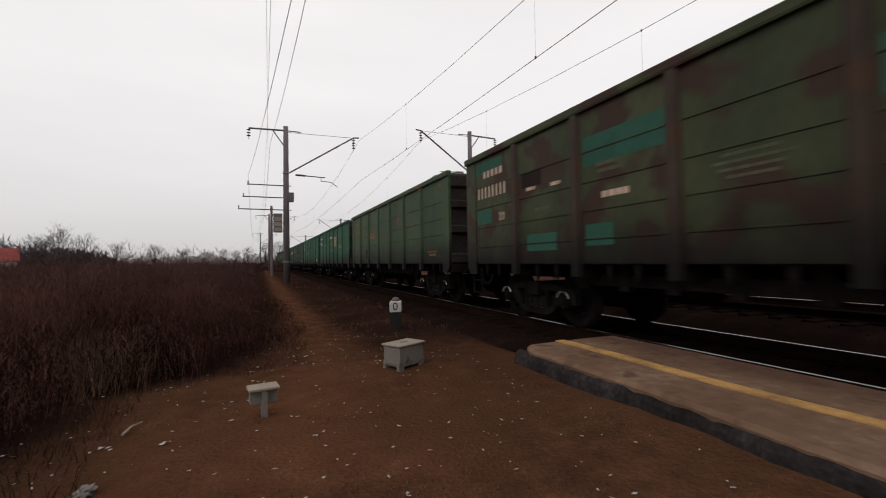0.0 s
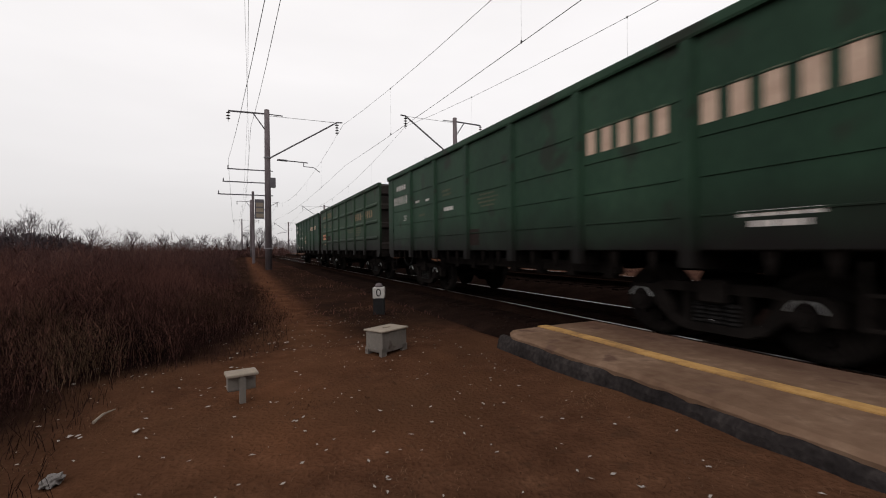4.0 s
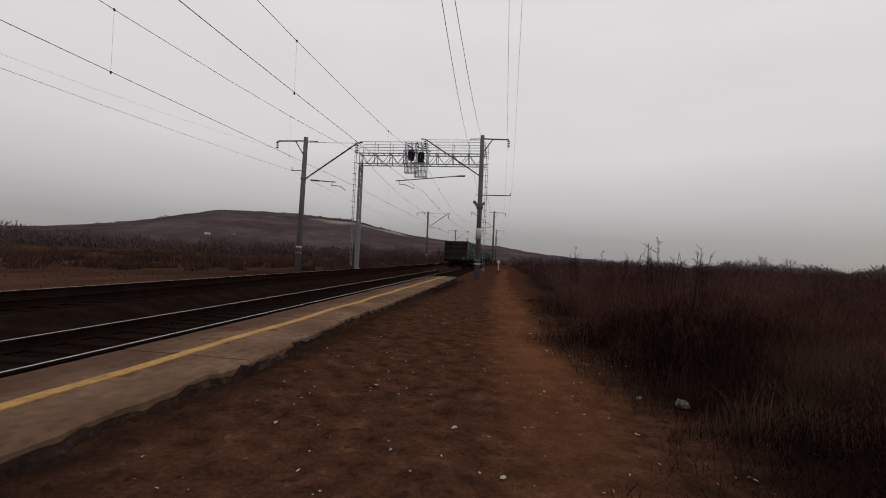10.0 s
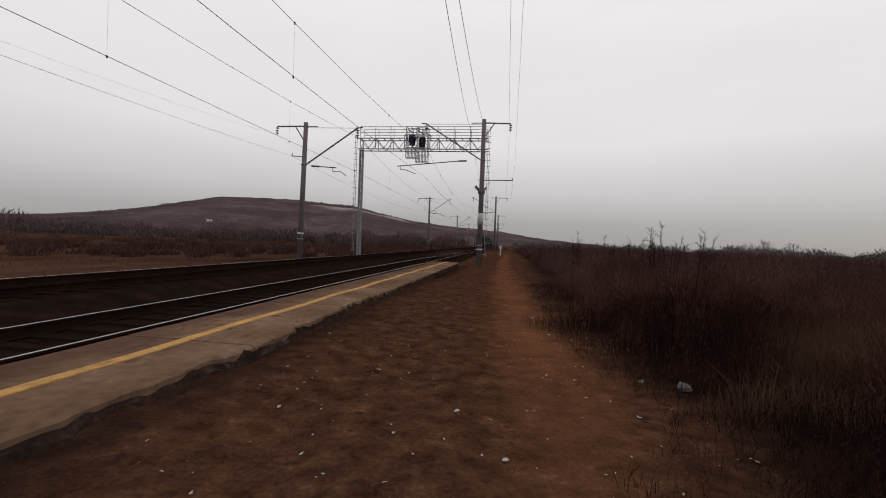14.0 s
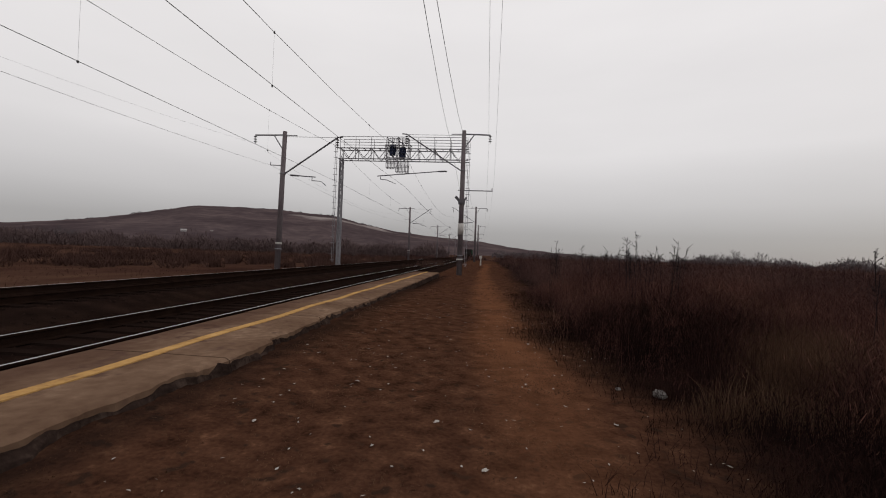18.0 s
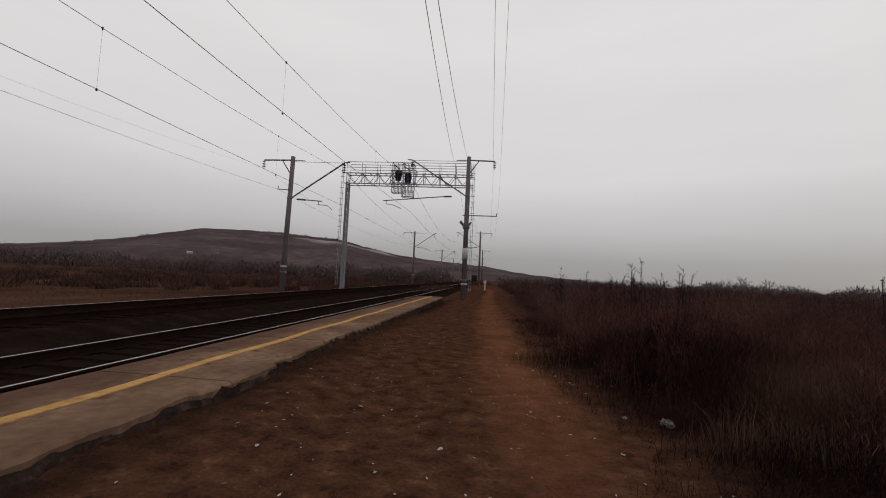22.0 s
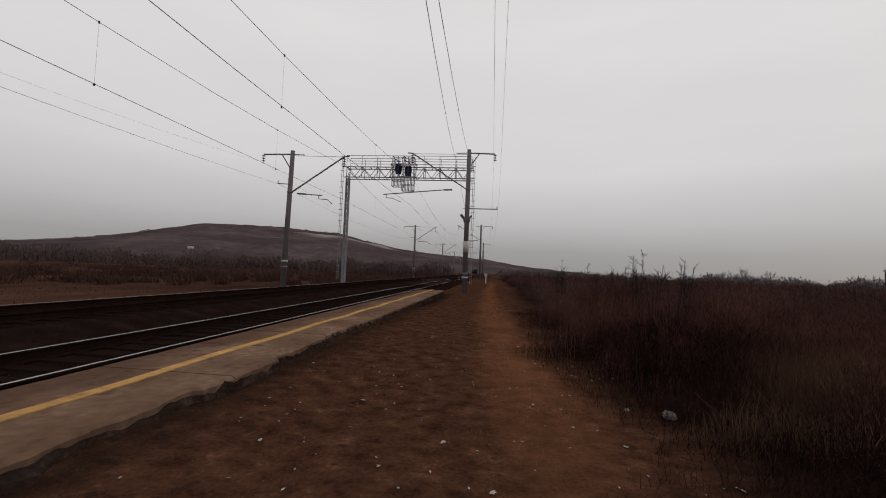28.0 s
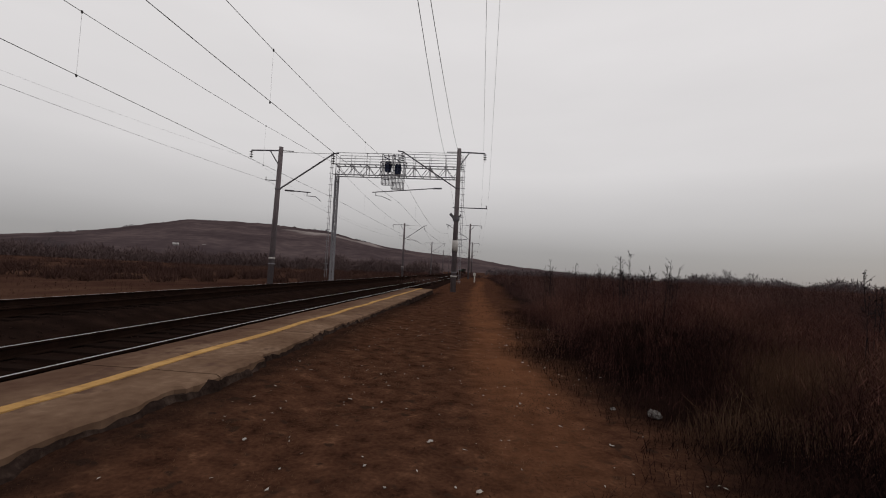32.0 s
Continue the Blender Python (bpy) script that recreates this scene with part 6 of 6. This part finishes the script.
def verge(x, y, q):
    return x > centre(y)[0] + 2.3 and x < edge_x(y) + 0.5 and not (-5 < y < 22 and x < 3.6)


xs, ys = scatter(16000, 2.4, 8.0, -60, 60, 8, lambda x, y, q: verge(x, y, q) and (y < -7 or y > 13))
blades("dead_grass", xs, ys, zs(xs, ys) + 0.01, np.random.RandomState(8).uniform(0.03, 0.13, len(xs)), 0.012, 0.9, M["twig"], "short dead grass on the verge", "grass", 8)
xs, ys = scatter(60000, -80, -9.5, -60, 160, 9, lambda x, y, q: noise.noise((x * 0.08, y * 0.05, 3)) > -0.4)
blades("field_grass", xs, ys, zs(xs, ys), np.random.RandomState(9).uniform(0.06, 0.26, len(xs)), 0.035, np.random.RandomState(99).uniform(0.3, 1.5, len(xs)), M["rusttuft"], "rusty dry field grass beyond the tracks", "grass", 9, slim=True)


def polar(bear, dist):
    a = radians(bear)
    return 6 - dist * math.sin(a), dist * math.cos(a)


def crest(b):
    return math.tan(radians(float(np.interp(b, [p[0] for p in PROFILE], [p[1] for p in PROFILE])))) * 1400 - 3


def woods(name, bears, dist, spread, height, count, mat, label, seed, width=0.12, low=-1.0, per=70):
    """A belt of leafless crowns: rounded clumps of fine crossing twigs."""
    r = np.random.RandomState(seed)
    n = count // per
    b = r.uniform(bears[0], bears[1], n)
    d = dist + r.uniform(-spread, spread, n)
    big = np.array([0.62 + 0.5 * noise.noise((q * 0.35, 1, seed)) + 0.35 * noise.noise((q * 1.3, 4, seed)) for q in b])
    hc = height * np.clip(big, 0.3, 1.2) * r.uniform(0.7, 1.05, n)
    base = np.array([crest(q) for q in b]) if dist > 1000 else np.full(n, low)
    b, d, hc, base = (np.repeat(q, per) for q in (b, d, hc, base))
    m = n * per
    u, v = r.uniform(-1, 1, m), r.uniform(-1, 1, m)
    dome = np.sqrt(np.clip(1 - 0.75 * u * u, 0.05, 1))
    z0 = hc * dome * r.uniform(0.0, 0.82, m)
    h = np.maximum(hc * 0.10, np.minimum((hc * dome - z0) * r.uniform(0.5, 1.0, m), hc * r.uniform(0.12, 0.38, m)))
    px = 6 - d * np.sin(np.radians(b)) + u * hc * 0.75 * np.cos(np.radians(b))
    py = d * np.cos(np.radians(b)) + u * hc * 0.75 * np.sin(np.radians(b)) + v
    return blades(name, px, py, base + z0, h - np.where(z0 < 0.3 * hc, low, 0), width * r.uniform(0.4, 1.2, m), r.uniform(0.05, 1.25, m), mat, label, "woods", seed, 0.3, True)


woods("far_woods", (6, 70), 190, 45, 9.5, 80000, M["belt"], "dark belt of bare woods beyond the field", 21, 0.22, per=110)
woods("field_shrubs", (5, 78), 100, 55, 1.7, 90000, M["scrub"], "soft reddish shrubs scattered over the rusty field", 27, 0.085, per=140)
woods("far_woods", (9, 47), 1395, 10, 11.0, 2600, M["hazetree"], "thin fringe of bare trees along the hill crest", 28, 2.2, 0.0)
woods("far_woods", (66, 128), 230, 50, 14, 24000, M["belt"], "dark belt of bare woods beyond the field", 22, 0.35)
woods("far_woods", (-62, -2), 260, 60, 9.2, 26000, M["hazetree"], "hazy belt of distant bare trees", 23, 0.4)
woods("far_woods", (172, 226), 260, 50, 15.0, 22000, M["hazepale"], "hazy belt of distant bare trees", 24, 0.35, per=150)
woods("far_woods", (-62, 10), 120, 30, 2.9, 14000, M["hazeweed"], "low dark scrub at the end of the weeds", 25, 0.3)
woods("far_woods", (175.5, 230), 110, 30, 4.6, 24000, M["hazeweed"], "low dark scrub at the end of the weeds", 26, 0.3)


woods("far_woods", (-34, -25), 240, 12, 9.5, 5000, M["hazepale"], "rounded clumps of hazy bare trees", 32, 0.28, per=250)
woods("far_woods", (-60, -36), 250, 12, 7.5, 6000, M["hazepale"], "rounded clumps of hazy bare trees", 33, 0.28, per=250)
woods("far_woods", (194.5, 204), 150, 15, 14.0, 9000, M["hazedark"], "rounded clump of dark bare trees", 31, 0.25, per=220)


def bare_tree(seed, height):
    """A leafless tree: tapered trunk, forking limbs and a haze of twigs."""
    rb = random.Random(seed)
    trunk, crown = Mesh(), Mesh()

    def grow(p, d, ln, r, level):
        q = p + d * ln
        (trunk if level < 2 else crown).rod(p, q, r, r * 0.62, 5 if level < 2 else 3, False)
        if level == 6:
            return
        for k in range(rb.choice((2, 3, 3)) if level else 5):
            nd = (d + Vector((rb.uniform(-1, 1), rb.uniform(-1, 1), rb.uniform(-0.25, 0.6))) * (0.62 if level else 0.75)).normalized()
            grow(p + d * ln * rb.uniform(0.6, 1.0), nd, ln * rb.uniform(0.62, 0.85), r * 0.55, level + 1)

    grow(Vector((0, 0, -0.5)), Vector((0.03, 0.02, 1)).normalized(), height * 0.27, height * 0.024, 0)
    return trunk.data("trunk", M["bark"]), crown.data("crown", M["hazetree"])


TREES = [bare_tree(k, 8.0) for k in (2, 5, 9)]
SPOTS = [(199, 150, 14), (197, 158, 12.5), (200.5, 155, 13), (194.5, 150, 9.5), (191, 165, 9.5), (188, 170, 9), (184, 230, 10.5), (181.5, 230, 11.5), (179.5, 190, 12.5), (178.2, 180, 12.5), (176.5, 240, 10.5), (203, 150, 11), (207, 160, 12), (186, 230, 10), (182.8, 240, 10.5), (-29, 240, 10.5), (-31, 245, 9.5), (-38, 240, 7), (48.5, 170, 7), (47.5, 170, 7.5), (46.5, 172, 7), (155.3, 140, 8), (156.2, 145, 8.5)]
for k, (b, d, h) in enumerate(SPOTS):
    tr = thing("bare_tree", "leafless grey tree on the horizon", "tree", (*polar(b, d), 0), 47 * k, "bare trees on the horizon")
    h *= 1.12 if 170 < b < 210 else 1.0
    for nm, me in zip(("trunk", "crown"), TREES[k % 3]):
        o = part(nm, me, None, tr)
        s = h / 8
        o.matrix_basis = Matrix.Diagonal((s, s, s, 1))

# tall dry stalks standing over the weeds
stalks = random.Random(4)
STALKS = [(-17.8, 12, 1.95), (-18.3, 12, 2.0), (-20.2, 11.5, 1.75), (-22.4, 12, 1.9), (-23.4, 12.5, 1.75), (-8.6, 16, 1.75), (-9.6, 16, 1.9), (-13.0, 15, 1.75), (-15.2, 15, 1.7), (-40, 9, 1.6), (-42, 9, 1.7)]
STALKS += [(b + stalks.uniform(-0.7, 0.7), d + stalks.uniform(-0.5, 0.8), h * stalks.uniform(0.78, 0.93)) for b, d, h in STALKS for k in range(3)]
for b, d, h in STALKS:
    x, y = polar(b, d)
    m = Mesh()
    tip = Vector((stalks.uniform(-0.2, 0.2), stalks.uniform(-0.2, 0.2), h))
    m.rod((0, 0, 0), tip, 0.008, 0.004, 5)
    for k in range(16):
        q = stalks.uniform(0.5, 1.0)
        p = tip * q
        e = p + Vector((stalks.uniform(-1, 1), stalks.uniform(-1, 1), stalks.uniform(0.2, 1.4))) * 0.11
        m.rod(p, e, 0.0035, 0.002, 4)
        for i in range(3):
            c = p.lerp(e, 0.4 + 0.3 * i)
            a = Vector((stalks.uniform(-1, 1), stalks.uniform(-1, 1), stalks.uniform(-1, 1))) * 0.022
            m.add([c + a, c + Vector((a.y, -a.z, a.x)), c - a * 0.8], [(0, 1, 2)])
    ob = tagged(new("weed_stalk", m.data("weed_stalk", M["bark"])), "tall dark branching stalk among dead weeds", "weed", group="tall dry stalks")
    ob.matrix_basis = pose(x, y, ground_z(x, y))


# long earth bank beyond the second track
kv, kf = [], []
KB = np.arange(128, 170.1, 0.75)
for bear in KB:
    hgt = 3.2 + 1.0 * noise.noise((bear * 0.25, 3, 3)) + 0.4 * noise.noise((bear * 1.3, 3, 6))
    hgt *= min(1, (bear - 127) / 6, (171 - bear) / 3)
    for q, g in ((62, 0.0), (68, 0.55), (74, 0.95), (80, 1.0), (92, 0.6), (110, 0.0)):
        x, y = polar(bear, q)
        kv.append((x, y, -0.9 + hgt * g + (0.3 * noise.noise((x * 0.3, y * 0.3, 2)) if g else -0.5)))
for k in range(len(KB) - 1):
    for j in range(5):
        kf.append((k * 6 + j, k * 6 + j + 1, (k + 1) * 6 + j + 1, (k + 1) * 6 + j))
bank = sheet("earth_bank", kv, kf, M["rustgrass"], "long low bank of brown earth beyond the tracks", "bank")
for p in bank.data.polygons:
    p.use_smooth = True


def house(x, y, rz, w, d, h, z=-1.0, roof="roof", label="small far house with a red roof"):
    t = thing("house", label, "house", (x, y, z), rz, "far houses")
    part("wall", Mesh().box(-w / 2, w / 2, -d / 2, d / 2, 0, h), M["house"], t)
    part("roof", Mesh().prism([(-d / 2 - 0.4, h), (d / 2 + 0.4, h), (0, h + d * 0.4)], -w / 2 - 0.4, w / 2 + 0.4, "x"), M[roof], t)
    for k in (-1, 1):
        part("window", Mesh().box(k * w / 4 - 0.5, k * w / 4 + 0.5, -d / 2 - 0.03, -d / 2 + 0.1, 1.0, 2.2), M["glass"], t)


kp = thing("marker_post", "slim white marker post beside the track", "marker post", (5.55, 60, 0))
part("post", Mesh().box(-0.09, 0.09, -0.09, 0.09, -0.2, 1.25, 0.02), M["white"], kp)
part("plate", Mesh().box(-0.2, 0.2, -0.12, -0.1, 0.85, 1.25, 0.008), M["white"], kp)
for b, d in ((204.0, 125), (207.5, 135)):
    x, y = polar(b, d)
    house(x, y, b, 9, 7, 3.4)
for b, d, w in ((36.8, 790, 8), (34.0, 800, 4)):
    x, y = polar(b, d)
    house(x, y, b, w, 5, 2.4, 20.6, "house", "small pale house on the hillside")

# ---- sleepers and ballast stones ----
SL = Mesh()
SL.add([(-1.35, -0.13, -0.24), (1.35, -0.13, -0.24), (1.35, 0.13, -0.24), (-1.35, 0.13, -0.24), (-1.33, -0.10, -0.165), (1.33, -0.10, -0.165), (1.33, 0.10, -0.165), (-1.33, 0.10, -0.165)], [(3, 2, 1, 0), (4, 5, 6, 7), (0, 1, 5, 4), (1, 2, 6, 5), (2, 3, 7, 6), (3, 0, 4, 7)])
SL = SL.data("sleeper", M["sleeper"])
for tr, off, lift in TRACKS:
    for k in range(150):
        s = -30 + k * 0.545
        x, slope = centre(s)
        part("sleeper", SL, None, tr).matrix_basis = pose(x + off, s - off * slope, lift, 0, 0, math.degrees(math.atan(-slope)))
rs = np.random.RandomState(31)
n = 9000
sx, sy = rs.uniform(-7.6, 2.2, n), rs.uniform(-14, 22, n)
sz = np.interp(sx, [c[0] for c in cross], [c[1] for c in cross])
sv, sf = [], []
for x, y, z, q in zip(sx, sy, sz, rs.uniform(0.012, 0.035, n)):
    i = len(sv)
    a = rs.uniform(0, 6.28)
    for k in range(4):
        sv.append((x + q * math.cos(a + k * 1.57) * rs.uniform(0.6, 1.2), y + q * math.sin(a + k * 1.57) * rs.uniform(0.6, 1.2), z + q * 0.25))
    sv.append((x, y, z + q * rs.uniform(0.8, 1.2)))
    sf += [(i, i + 1, i + 4), (i + 1, i + 2, i + 4), (i + 2, i + 3, i + 4), (i + 3, i, i + 4)]
sheet("ballast_stones", sv, sf, M["stone"], "loose dark ballast stones", "stones", "stuff")

# ---- the train runs ----
SPEED, T_ZERO = 16.2, 6.18


def motions():
    """The train runs through; its wheels turn with it."""
    for k, w in enumerate(TRAIN):
        rows = []
        for i in range(0, 65):
            t = i * 0.5
            s = SPEED * (t - T_ZERO) + 13.92 * k
            x, slope = centre(s)
            rows.append((t, pose(x, s, 0, 0, 0, -math.degrees(math.atan(slope)))))
        walk(w, rows)
    for wh, y in WHEELS:
        rows = []
        for i in range(0, 271):
            t = i / 30
            rows.append((t, pose(0, y, 0.4785, -math.degrees(SPEED * t / 0.4785), 0, 0)))
        rows.append((32.0, rows[-1][1]))
        walk(wh, rows)


motions()
